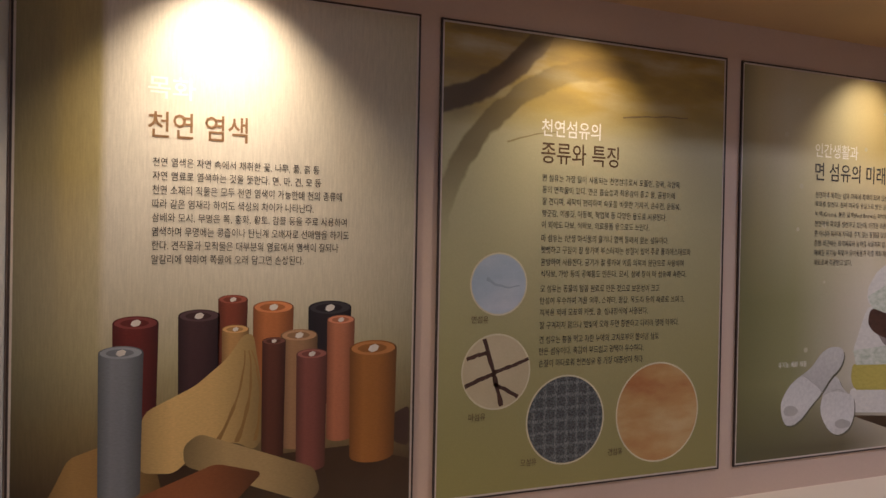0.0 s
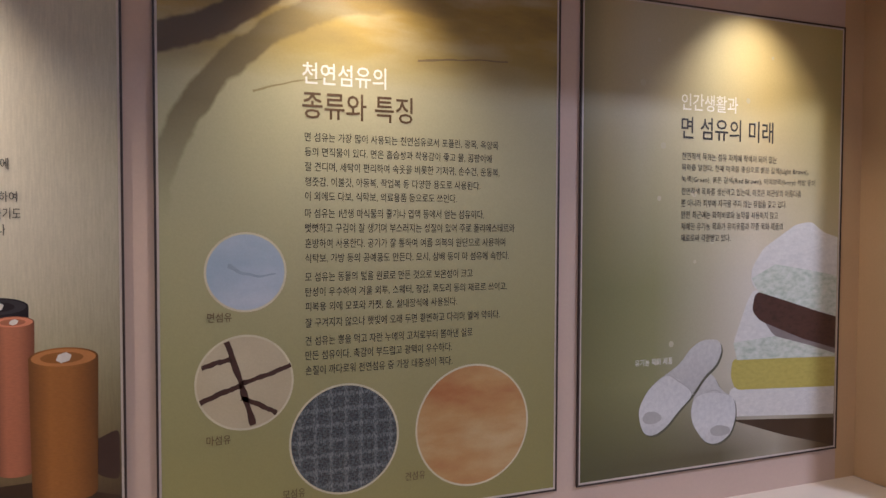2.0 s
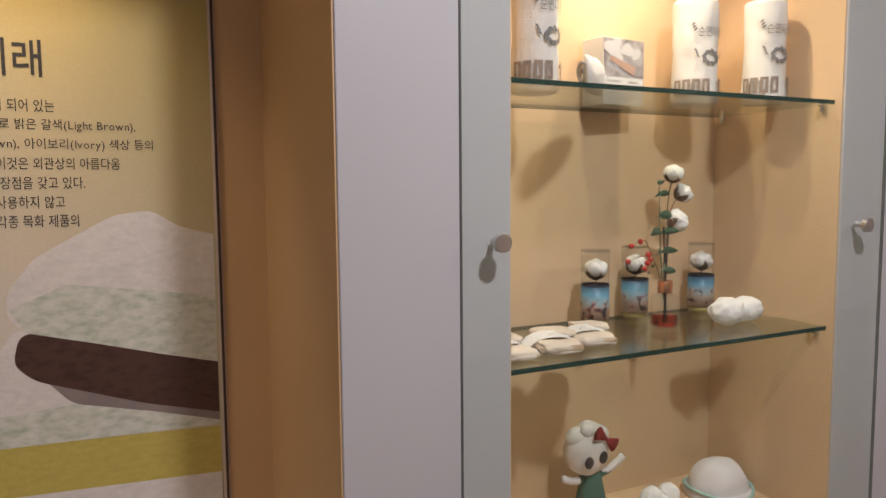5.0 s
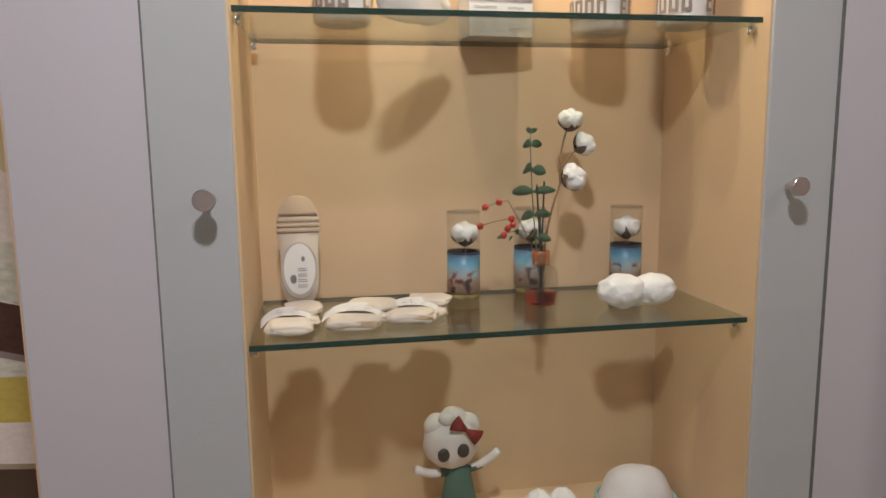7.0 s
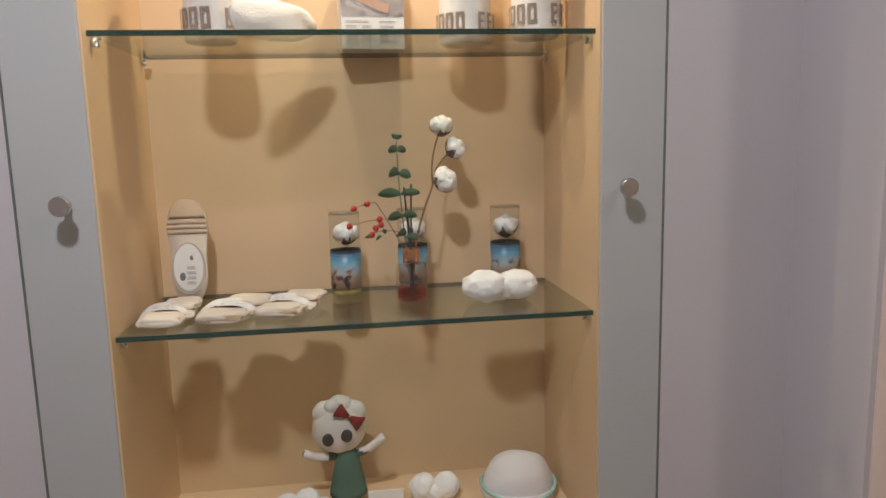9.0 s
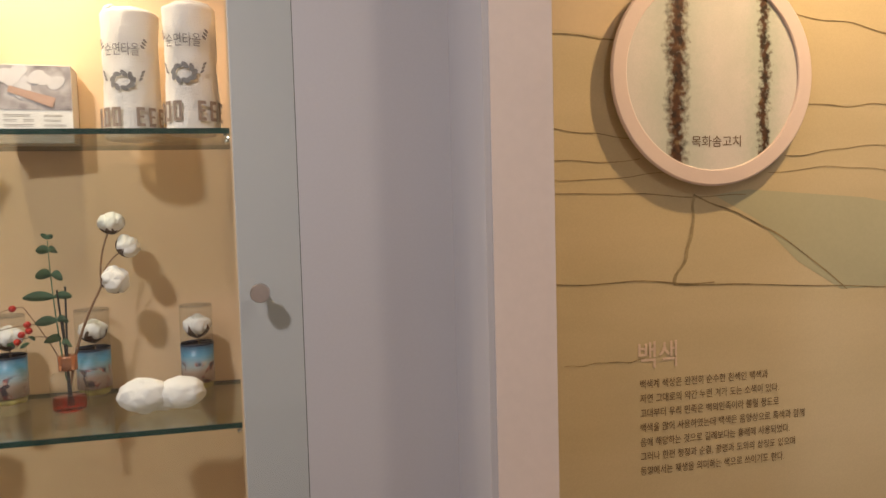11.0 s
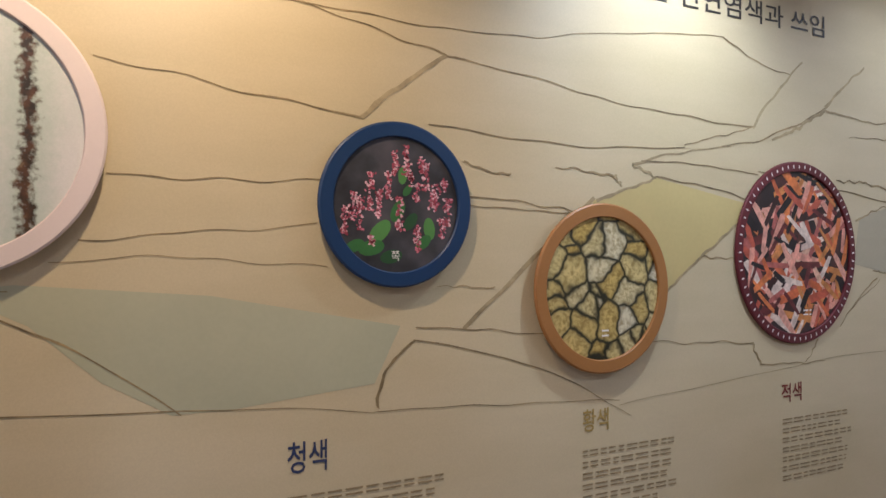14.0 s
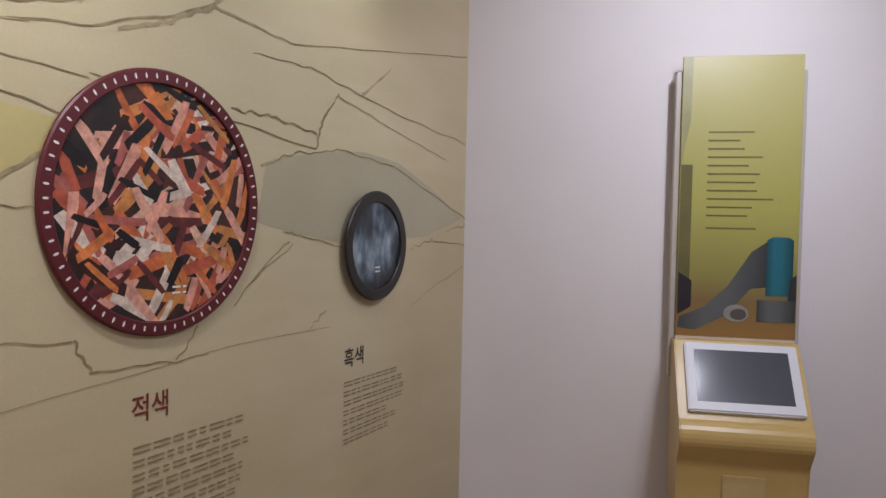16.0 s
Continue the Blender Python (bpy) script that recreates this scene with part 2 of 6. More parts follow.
def ground_two(nt, v):
    z = axis(nt, v, "Z", 0.54, 2.18)
    base = ramp(nt, z, ((0.0, (0.33, 0.29, 0.10)), (0.3, (0.40, 0.36, 0.17)), (0.6, (0.50, 0.46, 0.28)), (0.78, (0.52, 0.47, 0.28)), (0.84, (0.42, 0.32, 0.10)), (0.92, (0.40, 0.26, 0.05)), (1.0, (0.16, 0.09, 0.04))))
    paint = ramp(nt, noise_of(nt, v, 5, 6, (0.6, 1, 2.2)), ((0.3, (0.18, 0.12, 0.06)), (0.5, (0.42, 0.29, 0.07)), (0.7, (0.58, 0.50, 0.33))))
    top = ramp(nt, axis(nt, v, "Z", 1.78, 2.1), ((0, (0, 0, 0)), (1, (0.75,) * 3)))
    soft = noise_of(nt, v, 9, 5, (1, 1, 1))
    corner = blend(nt, ramp(nt, axis(nt, v, "X", -3.2, -2.5), ((0, (1, 1, 1)), (1, (0, 0, 0)))), ramp(nt, axis(nt, v, "Z", 1.42, 1.75), ((0, (0, 0, 0)), (1, (1, 1, 1)))), 1.0, "MULTIPLY")
    for cx, cz, rad, wide, fade, col, amount in ((-2.735, 1.355, 0.725, 0.030, 0.014, (0.17, 0.125, 0.05), 0.85), (-3.62, 2.55, 0.67, 0.034, 0.014, (0.11, 0.062, 0.026), 0.95), (-2.80, 2.52, 0.42, 0.02, 0.06, (0.30, 0.20, 0.05), 0.6)):
        stroke = blend(nt, arc(nt, v, soft, cx, cz, rad, wide, fade, amount), corner, 1.0, "MULTIPLY")
        base, paint = blend(nt, base, col, stroke), blend(nt, paint, col, stroke)
    side = ramp(nt, axis(nt, v, "X", -3.45, -2.23), ((0, (0.92, 0.95, 0.9)), (0.5, (1, 1, 1)), (1, (0.82, 0.82, 0.74))))
    return blend(nt, blend(nt, base, paint, top), side, 1.0, "MULTIPLY")


def ground_three(nt, v):
    x = axis(nt, v, "X", -2.15, -0.945)
    upper = ramp(nt, x, ((0.0, (0.22, 0.19, 0.09)), (0.08, (0.42, 0.35, 0.18)), (0.2, (0.50, 0.45, 0.30)), (0.45, (0.56, 0.50, 0.30)), (0.66, (0.58, 0.46, 0.20)), (1.0, (0.42, 0.35, 0.12))))
    lower = ramp(nt, x, ((0.0, (0.17, 0.16, 0.06)), (0.25, (0.27, 0.26, 0.12)), (0.45, (0.46, 0.42, 0.30)), (0.62, (0.66, 0.60, 0.50)), (1.0, (0.52, 0.46, 0.28))))
    c = blend(nt, lower, upper, ramp(nt, axis(nt, v, "Z", 1.2, 1.85), ((0, (0, 0, 0)), (1, (1, 1, 1)))))
    floor_c = ramp(nt, x, ((0.0, (0.09, 0.085, 0.03)), (0.5, (0.12, 0.10, 0.05)), (0.72, (0.36, 0.32, 0.24)), (0.9, (0.12, 0.08, 0.04)), (1.0, (0.05, 0.03, 0.02))))
    return blend(nt, floor_c, c, ramp(nt, axis(nt, v, "Z", 0.58, 0.86), ((0, (0, 0, 0)), (1, (1, 1, 1)))))


def mural_ground(nt, v):
    cloud = ramp(nt, noise_of(nt, v, 0.9, 3), ((0.3, (0.56, 0.47, 0.28)), (0.7, (0.66, 0.58, 0.38))))
    streak = ramp(nt, noise_of(nt, v, 4, 4, (0.5, 1, 2.5)), ((0.3, (0.93, 0.93, 0.90)), (0.7, (1, 1, 1))))
    return blend(nt, cloud, streak, 1.0, "MULTIPLY")


GROUND_ONE, GROUND_TWO, GROUND_THREE = (backdrop_print("poster_print", g) for g in (ground_one, ground_two, ground_three))
MURAL = backdrop_print("mural_print", mural_ground)
MURAL.node_tree.nodes["Principled BSDF"].inputs["Roughness"].default_value = 0.5

# ---- mesh helpers ----


def link_mesh(name, bm, material, smooth=False):
    me = bpy.data.meshes.new(name)
    bm.to_mesh(me)
    bm.free()
    for mt in material if isinstance(material, (list, tuple)) else (material,):
        me.materials.append(mt)
    if smooth:
        for p in me.polygons:
            p.use_smooth = True
    return new(name, me)


def part(name, bm, material, parent, label="", smooth=False):
    """One mesh in world places, hung under a thing or under a part of it."""
    ob = link_mesh(name, bm, material, smooth)
    ob.parent = parent
    if parent.type == "EMPTY":
        ob.matrix_parent_inverse = Matrix.Translation(-parent.location)
    return tagged(ob, label)


def thing(name, base, label, category, group=""):
    ob = new(name)
    ob.empty_display_size = 0.05
    ob.location = base
    return tagged(ob, label, category, group)


def structure(name, bm, material, smooth=False):
    return tagged(link_mesh(name, bm, material, smooth), kind="structure")


def cuboid(x0, x1, y0, y1, z0, z1, bevel=0.0, segs=2, bm=None):
    bm = bm or bmesh.new()
    r = bmesh.ops.create_cube(bm, size=1)
    for v in r["verts"]:
        v.co = Vector((x0 + (v.co.x + 0.5) * (x1 - x0), y0 + (v.co.y + 0.5) * (y1 - y0), z0 + (v.co.z + 0.5) * (z1 - z0)))
    if bevel:
        bmesh.ops.bevel(bm, geom=list({e for v in r["verts"] for e in v.link_edges}), offset=bevel, segments=segs, affect="EDGES", profile=0.5)
    return bm


def flat(points, y, bm=None):
    """A flat polygon that faces the hall, from places (x, z) on a wall."""
    bm = bm or bmesh.new()
    vs = [bm.verts.new((x, y, z)) for x, z in points]
    f = bm.faces.new(vs)
    f.normal_update()
    if f.normal.y > 0:
        f.normal_flip()
    if len(vs) > 4:
        bmesh.ops.triangulate(bm, faces=[f])
    return bm


def oval(cx, cz, rx, rz, n=40, turn=0.0):
    c, s = math.cos(turn), math.sin(turn)
    out = []
    for i in range(n):
        a = 2 * math.pi * i / n
        u, w = rx * math.cos(a), rz * math.sin(a)
        out.append((cx + u * c - w * s, cz + u * s + w * c))
    return out


def ribbon(a, b, y, w0, w1, bow=0.0, wob=0.004, n=18, bm=None, seed=0):
    """A brushed line from a to b, bowed and uneven in width."""
    bm = bm or bmesh.new()
    a, b = Vector(a), Vector(b)
    d = b - a
    side = Vector((-d.y, d.x)).normalized()
    rows = []
    for i in range(n + 1):
        t = i / n
        p = a + d * t + side * (bow * 4 * t * (1 - t) + wob * noise.noise(Vector((t * 5, seed, a.x * 3))))
        w = (w0 + (w1 - w0) * t) * (1 + 0.45 * noise.noise(Vector((t * 9, seed + 4, a.y * 3)))) / 2
        rows.append([bm.verts.new((q.x, y, q.y)) for q in (p + side * w, p - side * w)])
    for r, s in zip(rows, rows[1:]):
        f = bm.faces.new((r[0], r[1], s[1], s[0]))
        f.normal_update()
        if f.normal.y > 0:
            f.normal_flip()
    return bm


def cut_letters(chars, weight):
    """Outline meshes of single letters of the built-in font, cut from one column of text."""
    cu = bpy.data.curves.new("letters", "FONT")
    cu.body, cu.resolution_u, cu.fill_mode, cu.space_line, cu.offset = "\n".join(chars), 2, "FRONT", 2.0, weight
    ob = bpy.data.objects.new("letters", cu)
    me = bpy.data.meshes.new_from_object(ob)
    bpy.data.objects.remove(ob)
    bpy.data.curves.remove(cu)
    out = {c: ([], []) for c in chars}
    row_of, where = {}, {}
    for v in me.vertices:
        row_of[v.index] = k = min(len(chars) - 1, max(0, math.floor((1.3 - v.co.y) / 2.0)))
        pts = out[chars[k]][0]
        where[v.index] = len(pts)
        pts.append((v.co.x, v.co.y + 2.0 * k))
    for p in me.polygons:
        out[chars[row_of[p.vertices[0]]]][1].append([where[q] for q in p.vertices])
    bpy.data.meshes.remove(me)
    return out


ALPHABET = "(),.1BGILRdeghinortvwy가각간갈감갑갖같건것겨견결계고곰공과관광구국귀그극근기길김깃까께꽃나난내낸년녹농누는능니닌다단담당대데도동되된두드든등디따뜻라란래러런럽례로롯료류르른를름리린릴마만많말매맥먹며면명모목무물미민받밝방배백베변보복부분불붉비빛뻣뽑뽕뿐사산삼상색생서선섬성세소속손솜숄수순스습시식실심써쓰아않알약양어얻업었에여연열염엽였예오옥온올옷와완외용우운울움워원웨유으은을음의이인임있자작잘장재저적전점정제족종좋주줄줏중즙지직질징쪽차착채천청체촉최취치카칼콩크타탁탄택터털테토통투특팡펫편포폴풀품플피하학한함해햇행현혼홍화활황흉흑흙흡흰히"
LETTERS = cut_letters(ALPHABET, 0.001)
BOLD = cut_letters("간과따른면목미백색생섬쓰연염와유의인임적류종징천청특황화활흑래에", 0.009)


def text_bm(s, x0, zc, width, height, y):
    """Letters of the built-in font as a flat mesh on a wall, stretched to width and height."""
    verts, faces, pen = [], [], 0.0
    for ch in s:
        if ch == " ":
            pen += 0.30
            continue
        pts, polys = BOLD[ch] if height > 0.055 and ch in BOLD else LETTERS[ch]
        wide = max(p[0] for p in pts) + 0.06 if ord(ch) < 1000 else 0.92
        faces += [[len(verts) + q for q in p] for p in polys]
        verts += [(pen + px, py) for px, py in pts]
        pen += wide
    xs, ys = [p[0] for p in verts], [p[1] for p in verts]
    sx, sy = width / (max(xs) - min(xs)), height / (max(ys) - min(ys))
    mx, my = min(xs), (max(ys) + min(ys)) / 2
    bm = bmesh.new()
    made = [bm.verts.new((x0 + (px - mx) * sx, y, zc + (py - my) * sy)) for px, py in verts]
    for f in faces:
        bm.faces.new([made[q] for q in f])
    return bm


def bars_bm(x0, zc, width, height, y, seed):
    """A line of writing that cannot be read: plain bars, a word each."""
    rnd = random.Random(seed)
    bm, x = bmesh.new(), x0
    while x < x0 + width - 0.01:
        w = min(rnd.uniform(0.02, 0.06), x0 + width - x)
        for k in (0.3, -0.25):
            flat(((x, zc + height * (k - 0.10)), (x + w, zc + height * (k - 0.10)), (x + w, zc + height * (k + 0.10)), (x, zc + height * (k + 0.10))), y, bm)
        x += w + rnd.uniform(0.008, 0.014)
    return bm


def lathe(profile, n=32, at=(0, 0, 0), bm=None):
    """A turned shape from (radius, height) pairs."""
    bm = bm or bmesh.new()
    rings = []
    for r, h in profile:
        rings.append([bm.verts.new((at[0] + r * math.cos(2 * math.pi * i / n), at[1] + r * math.sin(2 * math.pi * i / n), at[2] + h)) for i in range(n)])
    for a, b in zip(rings, rings[1:]):
        for i in range(n):
            bm.faces.new((a[i], a[(i + 1) % n], b[(i + 1) % n], b[i]))
    for ring, flip in ((rings[0], True), (rings[-1], False)):
        bm.faces.new(ring[::-1] if flip else ring)
    bmesh.ops.recalc_face_normals(bm, faces=bm.faces)
    return bm


def tube(points, r0, r1=None, n=7, bm=None):
    """A round stem through points in space."""
    bm = bm or bmesh.new()
    r1 = r0 if r1 is None else r1
    pts = [Vector(p) for p in points]
    rings = []
    for i, p in enumerate(pts):
        d = (pts[min(i + 1, len(pts) - 1)] - pts[max(i - 1, 0)]).normalized()
        u = d.orthogonal().normalized()
        w = d.cross(u)
        r = r0 + (r1 - r0) * i / max(1, len(pts) - 1)
        rings.append([bm.verts.new(p + r * (u * math.cos(2 * math.pi * k / n) + w * math.sin(2 * math.pi * k / n))) for k in range(n)])
    for a, b in zip(rings, rings[1:]):
        off = min(range(n), key=lambda o: (a[0].co - b[o].co).length)
        for k in range(n):
            bm.faces.new((a[k], a[(k + 1) % n], b[(k + 1 + off) % n], b[(k + off) % n]))
    for ring in (rings[0], rings[-1]):
        bm.faces.new(ring)
    bmesh.ops.recalc_face_normals(bm, faces=bm.faces)
    return bm


def bend(a, b, sag, n=7):
    """Points on a bowed line between two places."""
    a, b, sag = Vector(a), Vector(b), Vector(sag)
    return [a.lerp(b, i / n) + sag * 4 * (i / n) * (1 - i / n) for i in range(n + 1)]


def puff(c, r, squash=(1, 1, 1), rough=0.2, freq=2.0, subdiv=3, seed=0.0, bm=None, floor=None):
    """A soft lump of wool."""
    bm = bm or bmesh.new()
    made = bmesh.ops.create_icosphere(bm, subdivisions=subdiv, radius=1)["verts"]
    for v in made:
        d = v.co.normalized()
        k = 1 + rough * noise.fractal(d * freq + Vector((seed, seed * 2, 0)), 0.8, 2.0, 4)
        p = Vector((d.x * squash[0], d.y * squash[1], d.z * squash[2])) * r * k + Vector(c)
        if floor is not None:
            p.z = max(p.z, floor)
        v.co = p
    return bm

# ---- large structure ----
YP, YM = 0.572, 0.62            # faces of the poster wall and of the mural wall
CL, CR = -0.857, 1.135          # sides of the showcase block
SHIFT = Vector((-0.11, -0.085, -0.0125))  # the mural wall and its plaques stand this far from the places given for them
SOF, TOP = 2.33, 3.0           # niche soffit and hall ceiling

structure("floor", cuboid(-5.4, 9.4, -4.2, 1.2, -0.1, 0), FLOOR)
structure("ceiling", cuboid(-5.4, 9.4, -4.2, 1.2, TOP, TOP + 0.1), CEILING)
structure("wall_south", cuboid(-5.4, 9.4, -4.3, -4.2, 0, TOP), WHITE_WALL)
structure("wall_west", cuboid(-5.5, -5.4, -4.3, 1.2, 0, TOP), WHITE_WALL)
structure("wall_niche_back", cuboid(-4.72, -0.962, YP, YP + 0.15, 0.41, SOF), PINK_WALL)
# end of the back wall, coloured orange for shade and warm bounced light
structure("wall_niche_bounce_strip", cuboid(-0.962, CL, YP, YP + 0.15, 0.41, SOF), ORANGE_WALL)
structure("wall_niche_end", cuboid(-5.4, -4.72, 0.0, YP + 0.15, 0, TOP), GREY_LAMINATE)
structure("wall_niche_fascia", cuboid(-4.72, CL, -0.31, YP + 0.15, SOF, TOP), ORANGE_WALL)
# unseen extension added above the view to shape the hall lamp's light
structure("wall_niche_fascia", cuboid(CL, -0.62, -0.31, -0.002, SOF + 0.02, TOP), ORANGE_WALL)
structure("ledge", cuboid(-4.72, CL, 0.02, YP + 0.15, 0, 0.41, 0.006), LEDGE)

# showcase block round the opening
structure("wall_showcase_left", cuboid(CL + 0.003, -0.5, 0.0, YM + 0.15, 0, TOP, 0.003), GREY_LAMINATE)
structure("wall_showcase_side", cuboid(CL, CL + 0.003, 0.004, YM + 0.15, 0.41, TOP), ORANGE_WALL)
structure("wall_showcase_right", cuboid(0.5, 0.949, 0.0, YM + 0.15, 0, TOP, 0.003), GREY_LAMINATE)
bm = cuboid(0.949, 1.062, -0.26, YM + 0.15, 0, TOP)
for v in bm.verts:
    if v.co.x > 1.0 and v.co.y > 0.3:
        v.co.x = 1.014
structure("wall_showcase_return", bm, surface("cream_return", (0.72, 0.62, 0.54), 0.6, 0.04))
structure("wall_showcase_cheek", cuboid(0.937, 0.949, -0.256, 0.0, 0, TOP), GREY_LAMINATE)
structure("wall_showcase_back", cuboid(-0.5, 0.5, 0.42, YM + 0.15, 0.56, 2.32), CREAM_INSIDE)
structure("wall_showcase_head", cuboid(-0.5, 0.5, 0.0, YM + 0.15, 2.32, TOP), GREY_LAMINATE)
structure("wall_showcase_base", cuboid(-0.5, 0.5, 0.0, YM + 0.15, 0, 0.565), CREAM_INSIDE)
for sx in (-1, 1):
    structure("trim_showcase", cuboid(min(sx * 0.5, sx * 0.496), max(sx * 0.5, sx * 0.496), 0.006, 0.42, 0.565, 2.32), CREAM_INSIDE)

mural_wall = structure("wall_mural", cuboid(CR, 6.95, YM, YM + 0.15, 0.0125, TOP + 0.0125), MURAL)
mural_wall.location = SHIFT

# white end wall, which meets the mural at a blunt corner
A = radians(17)
UU, NN, CC = Vector((math.sin(A), -math.cos(A), 0)), Vector((-math.cos(A), -math.sin(A), 0)), Vector((6.72 + SHIFT.x, YM + SHIFT.y, 0))


def on_end_wall(bm):
    """Turns places (along the wall, out from it, up) into the world."""
    for v in bm.verts:
        v.co = CC + UU * v.co.x + NN * v.co.y + Vector((0, 0, v.co.z))
    bmesh.ops.recalc_face_normals(bm, faces=bm.faces)
    return bm


structure("wall_end", on_end_wall(cuboid(-0.2, 5.4, -0.15, 0.0, 0, TOP)), WHITE_WALL)

# small round downlights
LAMP, lnt, lb = tree_of("lamp_glow")
lb.inputs["Emission Color"].default_value = (1, 0.86, 0.66, 1)
lb.inputs["Emission Strength"].default_value = 6


def downlight(x, y, z, r=0.035):
    t = thing("downlight", (x, y, z), "small round recessed ceiling downlight, switched on", "ceiling light", "recessed downlights")
    part("trim_ring", lathe(((r, 0), (r + 0.014, -0.001), (r + 0.016, -0.004), (r + 0.004, -0.008), (r - 0.002, -0.002)), 28, (x, y, z)), CHROME, t, "", True)
    part("lamp_face", lathe(((0.001, -0.003), (r - 0.004, -0.003), (r - 0.004, -0.001), (0.001, -0.001)), 24, (x, y, z)), LAMP, t, "glowing lamp face")
    return t


for lx, le in PANEL_SPOTS:
    downlight(lx, 0.27, SOF).visible_shadow = False
for lx in (-0.11, 0.14):
    downlight(lx, 0.20, 2.32, 0.03).visible_shadow = False

# ---- posters ----
FRONT = YP - 0.006


def poster(x0, x1, ground, label):
    t = thing("poster_panel", ((x0 + x1) / 2, YP, 0.41), label, "information panel", "information posters in the niche")
    z0, z1 = 0.54, 2.178
    part("board", cuboid(x0 + 0.008, x1 - 0.008, FRONT, YP - 0.0005, z0 + 0.008, z1 - 0.008), ground, t, "glossy printed board")
    for a, b, c, d in ((x0 - 0.004, x0 + 0.002, z0 - 0.004, z1 + 0.004), (x1 - 0.002, x1 + 0.004, z0 - 0.004, z1 + 0.004), (x0 + 0.002, x1 - 0.002, z0 - 0.004, z0 + 0.002), (x0 + 0.002, x1 - 0.002, z1 - 0.002, z1 + 0.004)):
        part("frame_line", cuboid(a, b, FRONT - 0.003, YP - 0.0005, c, d), DARK_LINE, t, "thin dark frame edge")
    for a, b, c, d in ((x0 + 0.002, x0 + 0.008, z0 + 0.002, z1 - 0.002), (x1 - 0.008, x1 - 0.002, z0 + 0.002, z1 - 0.002), (x0 + 0.008, x1 - 0.008, z0 + 0.002, z0 + 0.008), (x0 + 0.008, x1 - 0.008, z1 - 0.008, z1 - 0.002)):
        part("inner_line", cuboid(a, b, FRONT - 0.001, YP - 0.0005, c, d), PALE_LINE, t, "pale inner frame edge")
    return t


def lay(k):
    """Depth of the k-th printed layer in front of a board."""
    return FRONT - 0.00008 * (k + 1)


def eased(pts, cut=0.022):
    """The outline with its corners rounded, but for those on the cut right edge."""
    out, n = [], len(pts)
    for i, p in enumerate(pts):
        if p[0] == EDGE:
            out.append(p)
            continue
        p, a, b = Vector(p), Vector(pts[i - 1]), Vector(pts[(i + 1) % n])
        s, e = p + (a - p) * min(0.45, cut / (a - p).length), p + (b - p) * min(0.45, cut / (b - p).length)
        out += [tuple(s * (1 - f) ** 2 + p * 2 * f * (1 - f) + e * f * f) for f in (0.0, 0.25, 0.5, 0.75, 1.0)]
    return out


EDGE = -0.984


def shape(parent, name, pts, k, material, label=""):
    if name in ("printed_towel", "printed_drape", "printed_crumpled_cloth", "printed_lying_roll", "printed_dark_fold"):
        pts = eased(pts)
    return part(name, flat(pts, lay(k)), material, parent, label)


def write(parent, s, x0, x1, zc, h, material, k=14):
    return tagged(part("text_line", text_bm(s, x0, zc, x1 - x0, h, lay(k)), material, parent), kind="stuff")


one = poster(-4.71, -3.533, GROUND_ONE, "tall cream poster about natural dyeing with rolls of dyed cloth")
write(one, "목화", -4.366, -4.235, 1.862, 0.066, WHITE_INK)
write(one, "천연 염색", -4.365, -4.083, 1.752, 0.078, surface("gold_brown_ink", (0.22, 0.12, 0.05), 0.5, 0.1))
for i, (s, xr) in enumerate((("천연 염색은 자연 속에서 채취한 꽃, 나무, 풀, 흙 등", -3.861), ("자연 염료로 염색하는 것을 뜻한다. 면, 마, 견, 모 등", -3.855), ("천연 소재의 직물은 모두 천연 염색이 가능한데 천의 종류에", -3.787),
                            ("따라 같은 염재라 하여도 색상의 차이가 나타난다.", -3.877), ("삼베와 모시, 무명은 쪽, 홍화, 황토, 감물 등을 주로 사용하여", -3.77), ("염색하며 무명에는 콩즙이나 탄닌계 오배자로 선매염을 하기도", -3.762),
                            ("한다. 견직물과 모직물은 대부분의 염료에서 염색이 잘되나", -3.796), ("알칼리에 약하여 쪽물에 오래 담그면 손상된다.", -3.906))):
    write(one, s, -4.35, xr, 1.643 - 0.0408 * i, 0.028, BLACK_INK)


def bolt(x0, x1, top, bottom, col, k, core=True):
    """A printed bolt of cloth standing on end."""
    cx, rx = (x0 + x1) / 2, (x1 - x0) / 2
    rz = rx * 0.33
    outline = [(cx + rx * math.cos(a), top - rz + rz * math.sin(a)) for a in [math.pi * i / 16 for i in range(17)]]
    outline += [(cx + rx * 0.94 * math.cos(a), bottom + rz * (1 + math.sin(a))) for a in [math.pi + math.pi * i / 12 for i in range(13)]]
    col = tuple(c * k for c, k in zip(col, (0.86, 0.74, 0.70)))
    body = shape(one, "printed_cloth_roll", outline, k, roll_print(col))
    part("roll_end", flat(oval(cx, top - rz, rx * 0.93, rz * 0.85, 26), lay(k + 0.4)), ink(tuple(min(1, c * 1.35 + 0.02) for c in col)), body)
    part("roll_spiral", flat(oval(cx - rx * 0.05, top - rz, rx * 0.62, rz * 0.55, 22), lay(k + 0.6)), ink(tuple(c * 0.8 for c in col)), body)
    if core:
        part("roll_core", flat(oval(cx, top - rz, rx * 0.24, rz * 0.5, 6, 0.3), lay(k + 0.8)), ink((0.72, 0.66, 0.60)), body)


